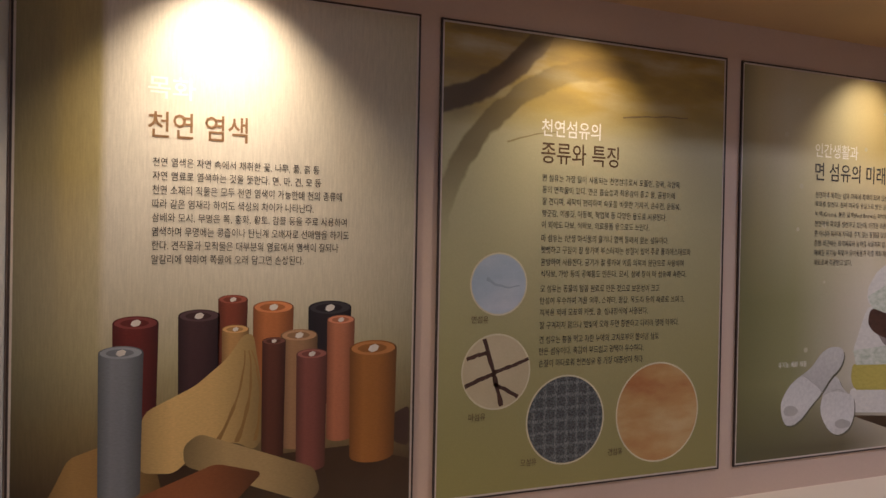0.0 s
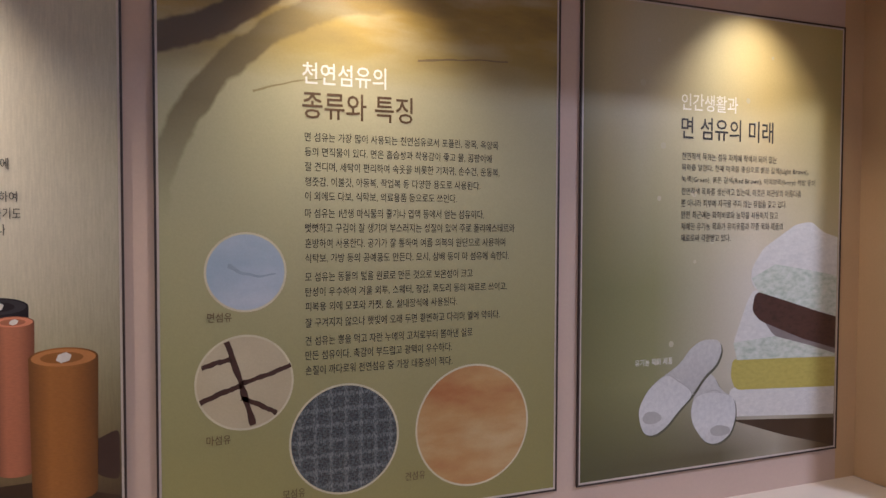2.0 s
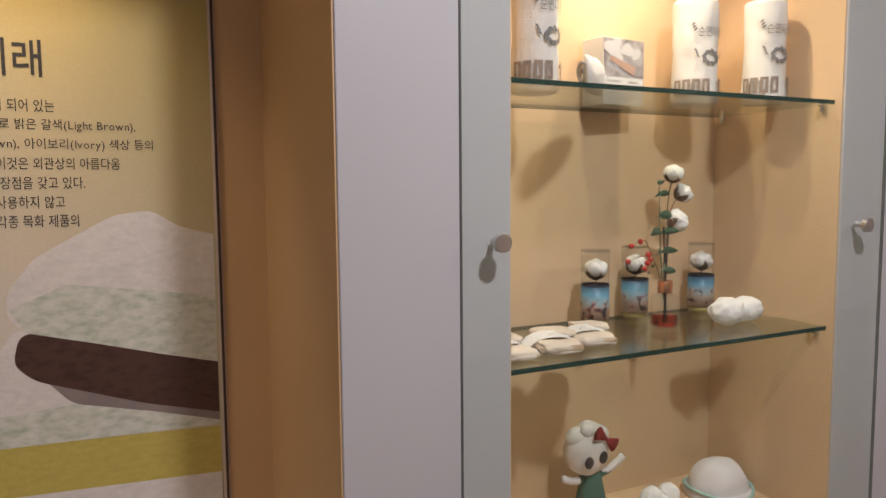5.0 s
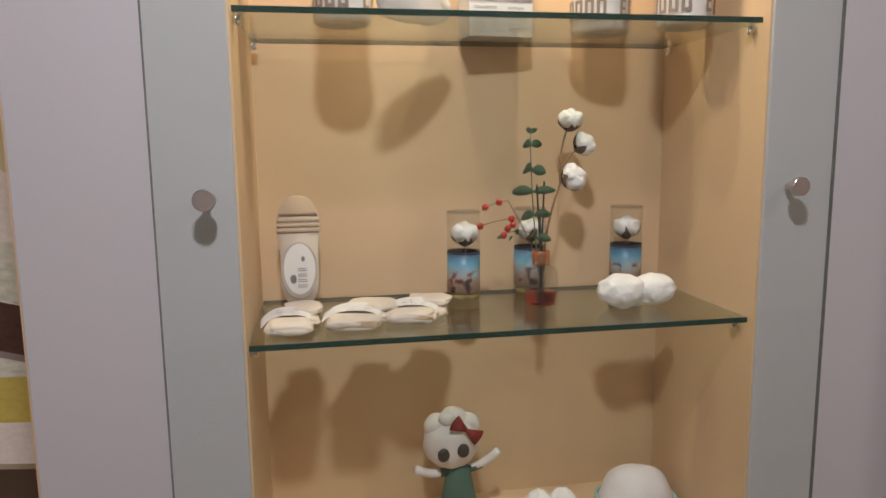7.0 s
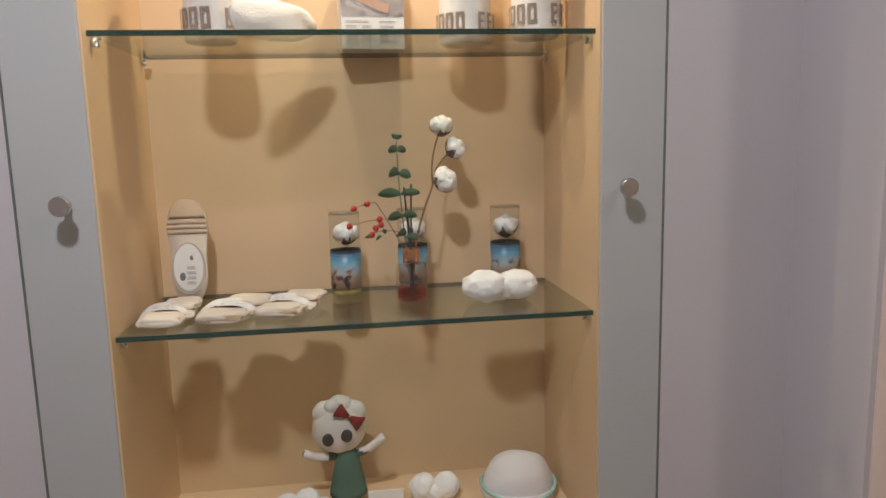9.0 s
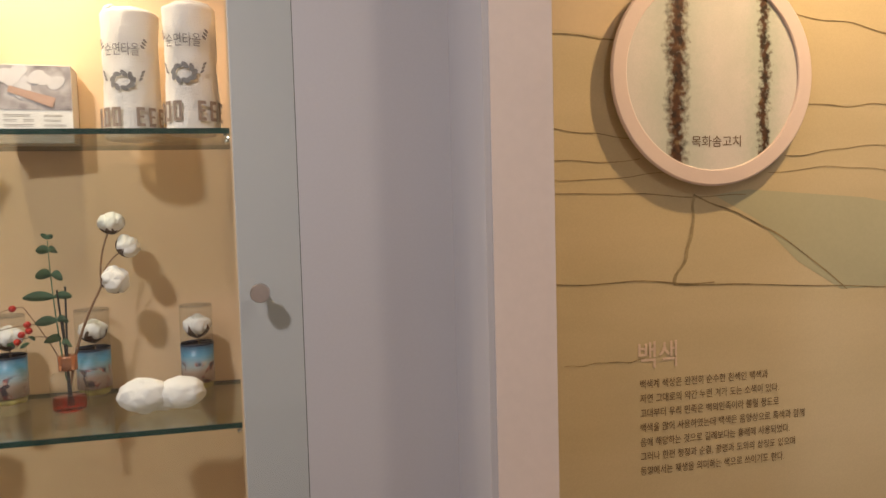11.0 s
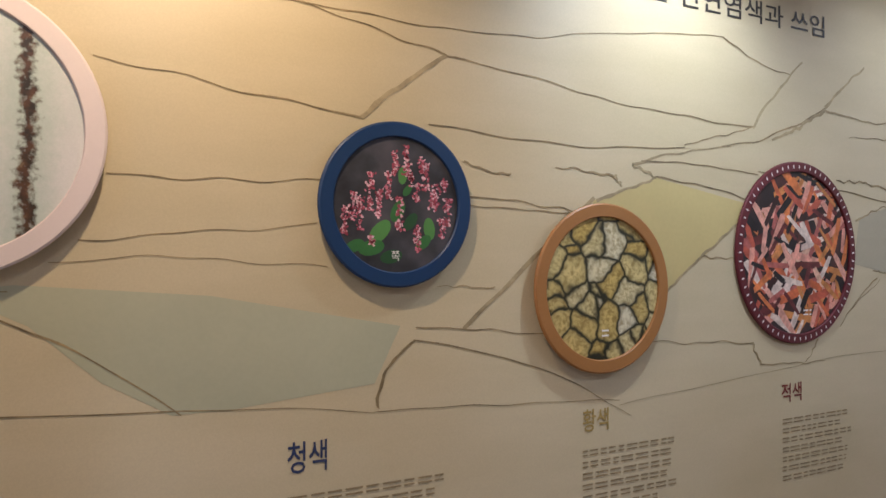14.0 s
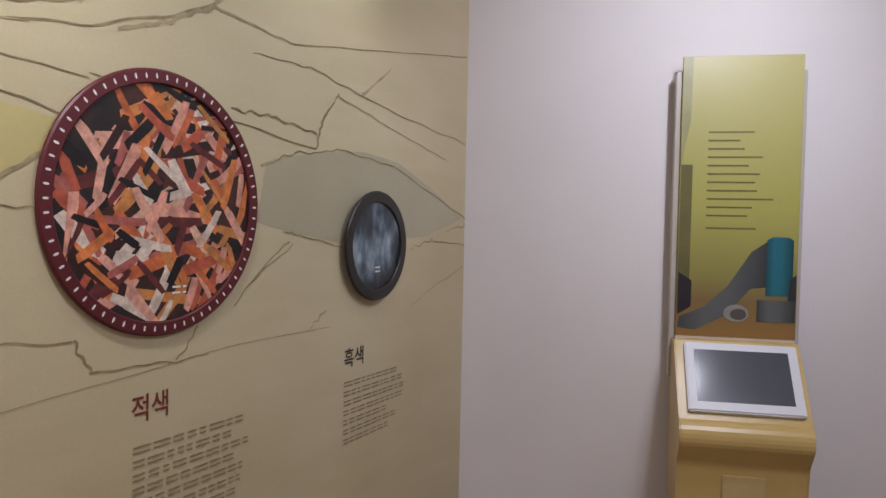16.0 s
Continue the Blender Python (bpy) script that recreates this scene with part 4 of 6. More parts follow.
# (start, end, widths at both ends, bow)
SEAMS = (
    ((1.135, 2.07), (1.67, 2.02), 0.012, 0.010, -0.005), ((1.21, 2.07), (1.46, 2.23), 0.035, 0.012, 0.01), ((1.46, 2.23), (1.80, 2.20), 0.004, 0.010, 0.01), ((1.135, 1.78), (1.72, 1.73), 0.006, 0.006, 0.0),
    ((1.135, 1.67), (1.75, 1.67), 0.006, 0.006, -0.01), ((1.135, 1.59), (1.84, 1.62), 0.006, 0.005, 0.0), ((1.135, 1.55), (2.11, 1.545), 0.007, 0.006, 0.01), ((1.93, 1.55), (1.86, 1.28), 0.022, 0.026, 0.02),
    ((1.135, 1.30), (2.0, 1.275), 0.006, 0.010, 0.004), ((1.86, 1.28), (3.0, 1.19), 0.009, 0.004, 0.012), ((1.93, 1.555), (2.48, 1.23), 0.014, 0.006, 0.03), ((2.28, 2.11), (2.96, 2.02), 0.007, 0.012, 0.0),
    ((2.96, 2.02), (3.23, 2.23), 0.034, 0.028, 0.01), ((3.23, 2.23), (3.9, 2.16), 0.012, 0.008, 0.004), ((3.9, 2.16), (4.57, 2.13), 0.008, 0.012, -0.01), ((3.23, 2.23), (2.72, 2.33), 0.012, 0.006, 0.0),
    ((2.72, 2.32), (3.56, 2.33), 0.010, 0.006, -0.01), ((3.56, 2.33), (4.41, 2.46), 0.006, 0.008, 0.02), ((4.41, 2.46), (4.80, 2.36), 0.014, 0.010, -0.02), ((4.57, 2.13), (4.87, 2.42), 0.028, 0.022, 0.01),
    ((2.31, 1.83), (2.84, 1.84), 0.008, 0.006, -0.008), ((2.25, 1.67), (2.83, 1.72), 0.006, 0.005, 0.0), ((2.19, 1.62), (2.86, 1.60), 0.005, 0.004, 0.015), ((3.17, 2.02), (4.21, 2.03), 0.010, 0.009, -0.03),
    ((4.21, 2.03), (4.57, 2.13), 0.010, 0.010, 0.005), ((3.96, 1.95), (4.45, 2.05), 0.022, 0.008, 0.01), ((4.40, 2.045), (5.01, 2.25), 0.010, 0.018, -0.03), ((5.01, 2.25), (5.28, 2.45), 0.03, 0.02, 0.005),
    ((3.96, 1.95), (4.07, 1.91), 0.020, 0.020, 0.0), ((4.0, 1.965), (4.60, 1.95), 0.010, 0.008, 0.01), ((4.60, 1.96), (5.5, 1.87), 0.008, 0.014, 0.0), ((4.07, 1.91), (4.60, 1.84), 0.012, 0.010, 0.012),
    ((3.29, 1.92), (3.46, 1.89), 0.012, 0.016, -0.01), ((3.63, 1.92), (3.88, 1.90), 0.008, 0.020, 0.006), ((3.88, 1.91), (3.91, 1.87), 0.02, 0.02, 0.0), ((3.80, 1.82), (4.07, 1.91), 0.026, 0.018, 0.0),
    ((3.29, 1.81), (3.70, 1.78), 0.009, 0.009, 0.008), ((3.29, 1.785), (3.70, 1.775), 0.007, 0.008, 0.0), ((3.29, 1.41), (3.79, 1.83), 0.030, 0.030, 0.0), ((3.2, 1.545), (3.40, 1.53), 0.004, 0.008, 0.0),
    ((3.13, 1.43), (3.62, 1.38), 0.010, 0.007, 0.0), ((3.12, 1.385), (3.95, 1.08), 0.012, 0.004, 0.05), ((3.12, 1.39), (3.01, 1.20), 0.016, 0.024, -0.03), ((3.0, 1.19), (3.9, 1.14), 0.007, 0.004, 0.006),
    ((4.12, 1.51), (4.29, 1.63), 0.020, 0.022, 0.0), ((4.29, 1.63), (4.52, 1.78), 0.026, 0.022, 0.0), ((4.29, 1.63), (4.47, 1.62), 0.012, 0.006, 0.0), ((4.05, 1.33), (4.56, 1.30), 0.005, 0.010, 0.0),
    ((4.56, 1.30), (4.61, 1.21), 0.014, 0.014, 0.0), ((4.61, 1.21), (5.0, 1.20), 0.012, 0.006, 0.0), ((3.9, 1.12), (5.6, 1.22), 0.003, 0.004, 0.02), ((4.88, 1.2), (4.96, 1.29), 0.006, 0.014, 0.0),
    ((4.68, 2.09), (4.84, 2.15), 0.02, 0.03, 0.0), ((4.84, 2.15), (5.01, 2.24), 0.03, 0.03, 0.0), ((5.01, 2.24), (5.36, 2.21), 0.02, 0.012, 0.0), ((5.36, 2.21), (6.7, 2.46), 0.012, 0.008, 0.0),
    ((5.17, 2.14), (5.46, 2.15), 0.005, 0.012, 0.0), ((5.46, 2.15), (5.78, 2.11), 0.012, 0.012, 0.0), ((5.78, 2.11), (5.99, 2.25), 0.03, 0.012, 0.0), ((5.78, 2.1), (6.7, 2.02), 0.012, 0.006, 0.0),
    ((5.63, 2.09), (5.53, 1.97), 0.014, 0.022, 0.0), ((5.53, 1.97), (5.5, 1.87), 0.022, 0.022, 0.0), ((5.63, 2.08), (6.04, 2.0), 0.014, 0.006, 0.0), ((6.04, 2.0), (6.5, 1.92), 0.006, 0.006, 0.0),
    ((5.21, 1.79), (5.38, 1.84), 0.02, 0.01, 0.0), ((5.38, 1.84), (5.64, 1.88), 0.01, 0.01, 0.0), ((5.64, 1.88), (6.04, 1.85), 0.012, 0.012, 0.0), ((6.04, 1.85), (6.72, 1.64), 0.012, 0.012, 0.0),
    ((5.08, 1.95), (5.26, 1.95), 0.012, 0.016, 0.0), ((5.26, 1.95), (5.5, 1.92), 0.016, 0.016, 0.0), ((6.17, 1.5), (6.38, 1.54), 0.004, 0.014, 0.0), ((6.38, 1.53), (6.72, 1.51), 0.014, 0.008, 0.0),
    ((6.52, 1.58), (6.72, 1.61), 0.005, 0.012, 0.0), ((5.33, 1.57), (5.41, 1.56), 0.01, 0.01, 0.0), ((5.41, 1.56), (5.68, 1.51), 0.01, 0.006, 0.0), ((5.47, 1.22), (5.57, 1.28), 0.004, 0.01, 0.0),
    ((5.17, 1.41), (5.36, 1.54), 0.006, 0.012, 0.0),
    ((5.1, 1.34), (5.38, 1.53), 0.010, 0.006, 0.01), ((6.2, 1.25), (6.7, 1.40), 0.004, 0.010, 0.0), ((1.50, 1.045), (1.76, 1.05), 0.004, 0.006, 0.0))
for i, (a, b, w0, w1, bow) in enumerate(SEAMS):
    part("painted_seam", ribbon(a, b, MF - 0.0006 - 0.000004 * i, w0 * 0.44, w1 * 0.44, bow, 0.012, 22, None, i), SEAM if w0 < 0.02 else SEAM_PALE, mural_wall)

GOLD_INK = surface("gold_ink", (0.40, 0.29, 0.08), 0.5, 0.1, 20, 90, 0.0)
RED_INK = surface("red_ink", (0.20, 0.035, 0.03), 0.5, 0.1, 20, 90, 0.0)
NAVY_INK = surface("navy_ink", (0.035, 0.05, 0.12), 0.5, 0.1, 20, 90, 0.0)
FAINT_INK = surface("faint_brown_ink", (0.30, 0.23, 0.12), 0.5, 0.1, 20, 90, 0.0)
PINK_INK = surface("pink_white_ink", (0.74, 0.60, 0.48), 0.5, 0.05, 20, 90, 0.0)


def mural_text(s, x0, x1, zc, h, material, name="text_line"):
    tagged(part(name, text_bm(s, x0, zc, x1 - x0, h, MF - 0.0012), material, mural_wall), kind="stuff")


mural_text("백색", 1.74, 1.87, 1.065, 0.082, PINK_INK)
mural_text("청색", 2.75, 2.86, 1.09, 0.085, NAVY_INK)
mural_text("황색", 3.74, 3.85, 1.085, 0.075, GOLD_INK)
mural_text("적색", 4.73, 4.85, 1.09, 0.075, RED_INK)
mural_text("흑색", 5.69, 5.82, 1.08, 0.075, BLACK_INK)
WHITE_ROWS = (("백색계 색상은 완전히 순수한 흰색인 백색과", 2.19), ("자연 그대로의 약간 누런 기가 도는 소색이 있다.", 2.23), ("고대부터 우리 민족은 백의민족이라 불릴 정도로", 2.23), ("백색을 많이 사용하였는데 백색은 음양상으로 흑색과 함께", 2.325),
              ("음에 해당하는 것으로 길례보다는 흉례에 사용되었다.", 2.27), ("그러나 한편 청정과 순결, 광명과 도의의 상징도 있으며", 2.29), ("동양에서는 재생을 의미하는 색으로 쓰이기도 한다.", 2.25))
for i, (s, xr) in enumerate(WHITE_ROWS):
    mural_text(s, 1.745, xr, 0.975 - 0.0455 * i, 0.028, BROWN_INK)
for k, (x0, rows) in enumerate(((2.75, (0.47, 0.44, 0.46, 0.47, 0.42)), (3.74, (0.41, 0.40, 0.41, 0.38, 0.42, 0.33)), (4.735, (0.41, 0.36, 0.45, 0.38, 0.41, 0.40, 0.38)), (5.69, (0.40, 0.43, 0.45, 0.44, 0.32, 0.38, 0.32)))):
    for i, w in enumerate(rows):
        part("text_bar_line", bars_bm(x0, 0.977 - 0.0375 * i, w, 0.026, MF - 0.0012, 31 * k + i), FAINT_INK, mural_wall)
mural_text("색", 3.62, 3.72, 2.595, 0.09, RED_INK)
mural_text("에 따른 천연염색과 쓰임", 3.76, 5.01, 2.585, 0.09, BLACK_INK)

# ---- round plaques on the mural ----


def plaque(cx, cz, r, rin, ring_mat, ground, label, back=0.036):
    """A turned ring standing off the wall, with a printed disc set into it."""
    t = thing("round_plaque", (cx, YM, cz), label, "wall plaque", "round colour plaques on the mural")
    front = YM - back
    bm, n = bmesh.new(), 72
    prof = ((rin, front + 0.012), (rin, front + 0.003), (rin + 0.003, front), (r - 0.006, front), (r - 0.001, front + 0.004), (r, front + 0.009), (r - 0.004, front + 0.013), (r - 0.06, front + 0.014), (r - 0.06, YM - 0.0005))
    rings = [[bm.verts.new((cx + q * math.cos(2 * math.pi * i / n), y, cz + q * math.sin(2 * math.pi * i / n))) for i in range(n)] for q, y in prof]
    for a, b in zip(rings, rings[1:]):
        for i in range(n):
            bm.faces.new((a[i], a[(i + 1) % n], b[(i + 1) % n], b[i]))
    bmesh.ops.recalc_face_normals(bm, faces=bm.faces)
    part("ring", bm, ring_mat, t)
    disc = part("picture_disc", flat(oval(cx, cz, rin + 0.004, rin + 0.004, 64), front + 0.009), backdrop_print("plaque_print", ground), t, "printed picture disc")
    return t, disc, front + 0.009


def bark_stripes(nt, v):
    base = ramp(nt, noise_of(nt, v, 6, 3), ((0.3, (0.60, 0.62, 0.58)), (0.7, (0.70, 0.68, 0.66))))
    wob = nt.nodes.new("ShaderNodeTexNoise")
    wob.inputs["Scale"].default_value, wob.inputs["Detail"].default_value = 60, 5
    nt.links.new(v, wob.inputs["Vector"])
    slow = noise_of(nt, v, 7, 2)
    sep = nt.nodes.new("ShaderNodeSeparateXYZ")
    nt.links.new(v, sep.inputs[0])
    col = base
    for x0, halo, core, wid in ((1.855, (0.46, 0.55, 0.49), (0.022, 0.014, 0.010), 0.032), (2.148, (0.44, 0.54, 0.46), (0.03, 0.022, 0.012), 0.019)):
        d = nt.nodes.new("ShaderNodeMath")
        d.operation = "SUBTRACT"
        nt.links.new(sep.outputs[0], d.inputs[0])
        d.inputs[1].default_value = x0
        m1 = nt.nodes.new("ShaderNodeMath")
        m1.operation = "MULTIPLY_ADD"
        nt.links.new(wob.outputs["Fac"], m1.inputs[0])
        m1.inputs[1].default_value = 0.07
        nt.links.new(d.outputs[0], m1.inputs[2])
        m2 = nt.nodes.new("ShaderNodeMath")
        m2.operation = "MULTIPLY_ADD"
        nt.links.new(slow, m2.inputs[0])
        m2.inputs[1].default_value = 0.05
        nt.links.new(m1.outputs[0], m2.inputs[2])
        sh = nt.nodes.new("ShaderNodeMath")
        sh.operation = "SUBTRACT"
        nt.links.new(m2.outputs[0], sh.inputs[0])
        sh.inputs[1].default_value = 0.06
        ab = nt.nodes.new("ShaderNodeMath")
        ab.operation = "ABSOLUTE"
        nt.links.new(sh.outputs[0], ab.inputs[0])
        h = nt.nodes.new("ShaderNodeMapRange")
        h.inputs["From Min"].default_value, h.inputs["From Max"].default_value = wid * 0.8, wid * 4.2
        h.inputs["To Min"].default_value, h.inputs["To Max"].default_value = 0.75, 0.0
        nt.links.new(ab.outputs[0], h.inputs["Value"])
        col = blend(nt, col, halo, h.outputs["Result"])
        k = nt.nodes.new("ShaderNodeMapRange")
        k.inputs["From Min"].default_value, k.inputs["From Max"].default_value = wid * 0.35, wid * 1.3
        k.inputs["To Min"].default_value, k.inputs["To Max"].default_value = 1.0, 0.0
        nt.links.new(ab.outputs[0], k.inputs["Value"])
        fleck = ramp(nt, noise_of(nt, v, 45, 4), ((0.35, core), (0.58, (0.10, 0.045, 0.02)), (0.8, (0.28, 0.22, 0.11))))
        col = blend(nt, col, fleck, k.outputs["Result"])
    return col


def pebbles(nt, v):
    vo = nt.nodes.new("ShaderNodeTexVoronoi")
    vo.feature, vo.inputs["Scale"].default_value = "DISTANCE_TO_EDGE", 10
    nz = nt.nodes.new("ShaderNodeTexNoise")
    nz.inputs["Scale"].default_value = 14
    nt.links.new(v, nz.inputs["Vector"])
    v0, v = v, blend(nt, v, nz.outputs["Color"], 0.045)
    nt.links.new(v, vo.inputs["Vector"])
    vc = nt.nodes.new("ShaderNodeTexVoronoi")
    vc.inputs["Scale"].default_value = 10
    nt.links.new(v, vc.inputs["Vector"])
    tone = ramp(nt, noise_of(nt, vc.outputs["Position"], 9, 1), ((0.35, (0.62, 0.46, 0.12)), (0.5, (0.72, 0.62, 0.27)), (0.65, (0.80, 0.76, 0.55))))
    grain = ramp(nt, noise_of(nt, v, 70, 4), ((0.35, (0.55, 0.5, 0.4)), (0.6, (1, 1, 1))))
    gap = ramp(nt, vo.outputs["Distance"], ((0.015, (0, 0, 0)), (0.085, (0.8,) * 3), (0.3, (1, 1, 1))))
    return blend(nt, (0.025, 0.025, 0.012), blend(nt, tone, grain, 1.0, "MULTIPLY"), gap)


def dark_mineral(nt, v):
    n = noise_of(nt, v, 7, 5, (1.3, 1, 0.7))
    c = ramp(nt, n, ((0.35, (0.012, 0.013, 0.016)), (0.48, (0.05, 0.065, 0.085)), (0.56, (0.15, 0.20, 0.25)), (0.66, (0.42, 0.50, 0.56))))
    edge = ramp(nt, axis(nt, v, "Z", 1.33, 1.42), ((0, (0.25,) * 3), (1, (1, 1, 1))))
    return blend(nt, c, edge, 1.0, "MULTIPLY")


p1, d1, y1 = plaque(1.976, 1.913, 0.336, 0.287, surface("white_ring", (0.72, 0.62, 0.58), 0.5, 0.03, 4, 140, 0.05), bark_stripes, "large round white plaque with cotton sliver picture", 0.046)
part("text_line", text_bm("목화솜고치", 1.902, 1.712, 0.165, 0.034, y1 - 0.001), BROWN_INK, d1)

p2, d2, y2 = plaque(3.06, 1.778, 0.237, 0.193, surface("blue_ring", (0.008, 0.035, 0.11), 0.45, 0.08, 4, 140, 0.05), wash(((0.015, 0.014, 0.016), (0.05, 0.05, 0.055), (0.10, 0.09, 0.10)), 9, (1, 1, 1)), "round navy plaque with pink indigo-plant flowers picture")
rnd = random.Random(5)
LEAVES = [ink((0.05, 0.16, 0.04)), ink((0.10, 0.25, 0.06)), ink((0.03, 0.085, 0.03))]
PETALS = [ink((0.62, 0.20, 0.26)), ink((0.78, 0.50, 0.54)), ink((0.36, 0.07, 0.10))]
for lx, lz, lr, tr, k in ((3.075, 1.862, 0.026, 1.5, 1), (3.005, 1.70, 0.042, 0.8, 1), (2.98, 1.655, 0.04, 0.2, 0), (3.06, 1.76, 0.035, 1.1, 0), (3.16, 1.71, 0.033, 1.7, 1), (3.14, 1.67, 0.03, 0.7, 0), (3.10, 1.73, 0.03, 0.9, 2), (3.04, 1.63, 0.035, 0.2, 2), (2.93, 1.66, 0.03, 0.4, 0), (3.09, 1.82, 0.02, 0.9, 0)):
    part("printed_leaf", flat(oval(lx, lz, lr, lr * 0.55, 14, tr), y2 - 0.0002 - rnd.random() * 0.0003), LEAVES[k], d2)
for fx, top, bottom in ((2.975, 1.865, 1.76), (3.03, 1.875, 1.79), (3.085, 1.95, 1.86), (3.135, 1.92, 1.87), (2.925, 1.81, 1.73), (2.945, 1.80, 1.70), (3.065, 1.80, 1.70), (3.12, 1.84, 1.79), (3.18, 1.84, 1.76), (3.17, 1.80, 1.77), (3.12, 1.72, 1.64), (3.10, 1.88, 1.83), (2.98, 1.69, 1.66), (2.90, 1.77, 1.69), (3.22, 1.80, 1.72), (3.20, 1.74, 1.68), (3.05, 1.93, 1.86), (3.15, 1.90, 1.82), (3.0, 1.82, 1.74), (3.21, 1.86, 1.82)):
    for kk in range(3):
        bm = bmesh.new()
        for j in range(int((top - bottom) / 0.006) + 2):
            z = rnd.uniform(bottom, top)
            flat(oval(fx + rnd.gauss(0, 0.006), z, rnd.uniform(0.003, 0.006), rnd.uniform(0.002, 0.0045), 7, rnd.random() * 3), y2 - 0.0007 - 0.0001 * kk, bm)
        tagged(part("printed_flower", bm, PETALS[kk], d2), kind="stuff")
part("text_line", text_bm("쪽", 3.04, 1.632, 0.026, 0.028, y2 - 0.0012), WHITE_INK, d2)

p3, d3, y3 = plaque(3.811, 1.525, 0.284, 0.238, surface("ochre_ring", (0.36, 0.17, 0.045), 0.45, 0.08, 4, 140, 0.05), pebbles, "round ochre-brown plaque with yellow dyestuff pieces picture")
part("text_bar", bars_bm(3.80, 1.375, 0.05, 0.03, y3 - 0.001, 3), WHITE_INK, d3)

p4, d4, y4 = plaque(4.825, 1.647, 0.366, 0.326, surface("maroon_ring", (0.11, 0.012, 0.018), 0.45, 0.1, 4, 140, 0.05), wash(((0.012, 0.01, 0.012), (0.03, 0.02, 0.02), (0.10, 0.03, 0.025)), 8, (1, 1, 1)), "round maroon plaque with sappan wood chips picture", 0.016)
for i in range(64):
    a = 2 * math.pi * i / 64
    c = (4.825 + 0.345 * math.cos(a), 1.647 + 0.345 * math.sin(a))
    part("white_stitch", flat(oval(*c, 0.0085, 0.0035, 6, a), YM - 0.0163), WHITE_INK, p4)
CHIP = []
for col in ((0.04, 0.015, 0.015), (0.015, 0.012, 0.014), (0.60, 0.15, 0.05), (0.50, 0.11, 0.06), (0.74, 0.46, 0.32), (0.80, 0.64, 0.54), (0.78, 0.40, 0.30), (0.70, 0.22, 0.06), (0.44, 0.13, 0.11), (0.60, 0.25, 0.07), (0.14, 0.03, 0.03), (0.74, 0.35, 0.26)):
    CHIP.append(surface("chip_print", col, 0.4, 0.3, 30, 90, 0.0, stretch=(1, 1, 1)))
rnd = random.Random(12)
made, tries = 0, 0
while made < 165 and tries < 3000:
    tries += 1
    a, q = rnd.random() * 6.283, 0.32 * math.sqrt(rnd.random())
    x, z = 4.825 + q * math.cos(a), 1.647 + q * math.sin(a)
    long_, wide, turn = rnd.uniform(0.12, 0.30) * (1 - made / 380), rnd.uniform(0.022, 0.052) * (1 - made / 400), rnd.choice((0.0, 0.5, -0.9, 2.2, 0.9, -0.5, 1.2)) + rnd.uniform(-0.3, 0.3)
    c, s = math.cos(turn), math.sin(turn)
    pts = [(x + u * long_ / 2 * c - w * wide / 2 * s, z + u * long_ / 2 * s + w * wide / 2 * c) for u, w in ((-1, -0.7), (-0.5, -1), (0.6, -1), (1, -0.5), (0.9, 1), (-0.9, 0.8))]
    pts = [(4.825 + (px - 4.825) * k, 1.647 + (pz - 1.647) * k) for px, pz in pts for k in (min(1.0, 0.3245 / math.hypot(px - 4.825, pz - 1.647)),)]
    chip = part("printed_chip", flat(pts, y4 - 0.0003 - 0.000006 * made), rnd.choice(CHIP), d4)
    made += 1
part("text_bar", bars_bm(4.855, 1.405, 0.05, 0.03, y4 - 0.002, 4), WHITE_INK, d4)

p5, d5, y5 = plaque(5.866, 1.516, 0.222, 0.176, surface("black_ring", (0.022, 0.018, 0.017), 0.4, 0.15, 4, 140, 0.05), dark_mineral, "small round black plaque with dark ink mineral picture")
part("text_bar", bars_bm(5.855, 1.42, 0.035, 0.03, y5 - 0.001, 5), WHITE_INK, d5)

for p in (p1, p2, p3, p4, p5):
    p.location += SHIFT

# ---- kiosk against the end wall ----
YELLOW = surface("yellow_lacquer", (0.62, 0.45, 0.16), 0.3, 0.04, 3, 120, 0.03)


def kiosk_ground(nt, v):
    z = axis(nt, v, "Z", 1.12, 2.4)
    c = ramp(nt, z, ((0.0, (0.30, 0.17, 0.05)), (0.12, (0.24, 0.16, 0.06)), (0.2, (0.30, 0.27, 0.07)), (0.45, (0.44, 0.42, 0.10)), (1.0, (0.50, 0.46, 0.18))))
    return c


kiosk = thing("information_kiosk", CC + UU * 1.30 + NN * 0.2, "pale yellow touch-screen kiosk with a green poster board behind", "kiosk")
kp = lambda name, bm, mt, parent, label="", smooth=False: part(name, on_end_wall(bm), mt, parent, label, smooth)
kp("back_board", cuboid(1.008, 1.58, 0.03, 0.10, 0.9, 2.335, 0.004), surface("silver_edge", (0.52, 0.48, 0.42), 0.35, 0.05), kiosk, "pale grey carrier board")
board = kp("poster_board", cuboid(1.035, 1.56, 0.10, 0.12, 1.10, 2.40, 0.002), backdrop_print("kiosk_print", kiosk_ground), kiosk, "glossy green printed poster")
kp("board_edge", cuboid(1.035, 1.56, 0.10, 0.124, 1.085, 1.10), PALE_LINE, kiosk)


def on_board(pts, k):
    bm = bmesh.new()
    bm.faces.new([bm.verts.new((x, 0.1206 + 0.0006 * k, z)) for x, z in pts])
    if len(pts) > 4:
        bmesh.ops.triangulate(bm, faces=bm.faces[:])
    return bm


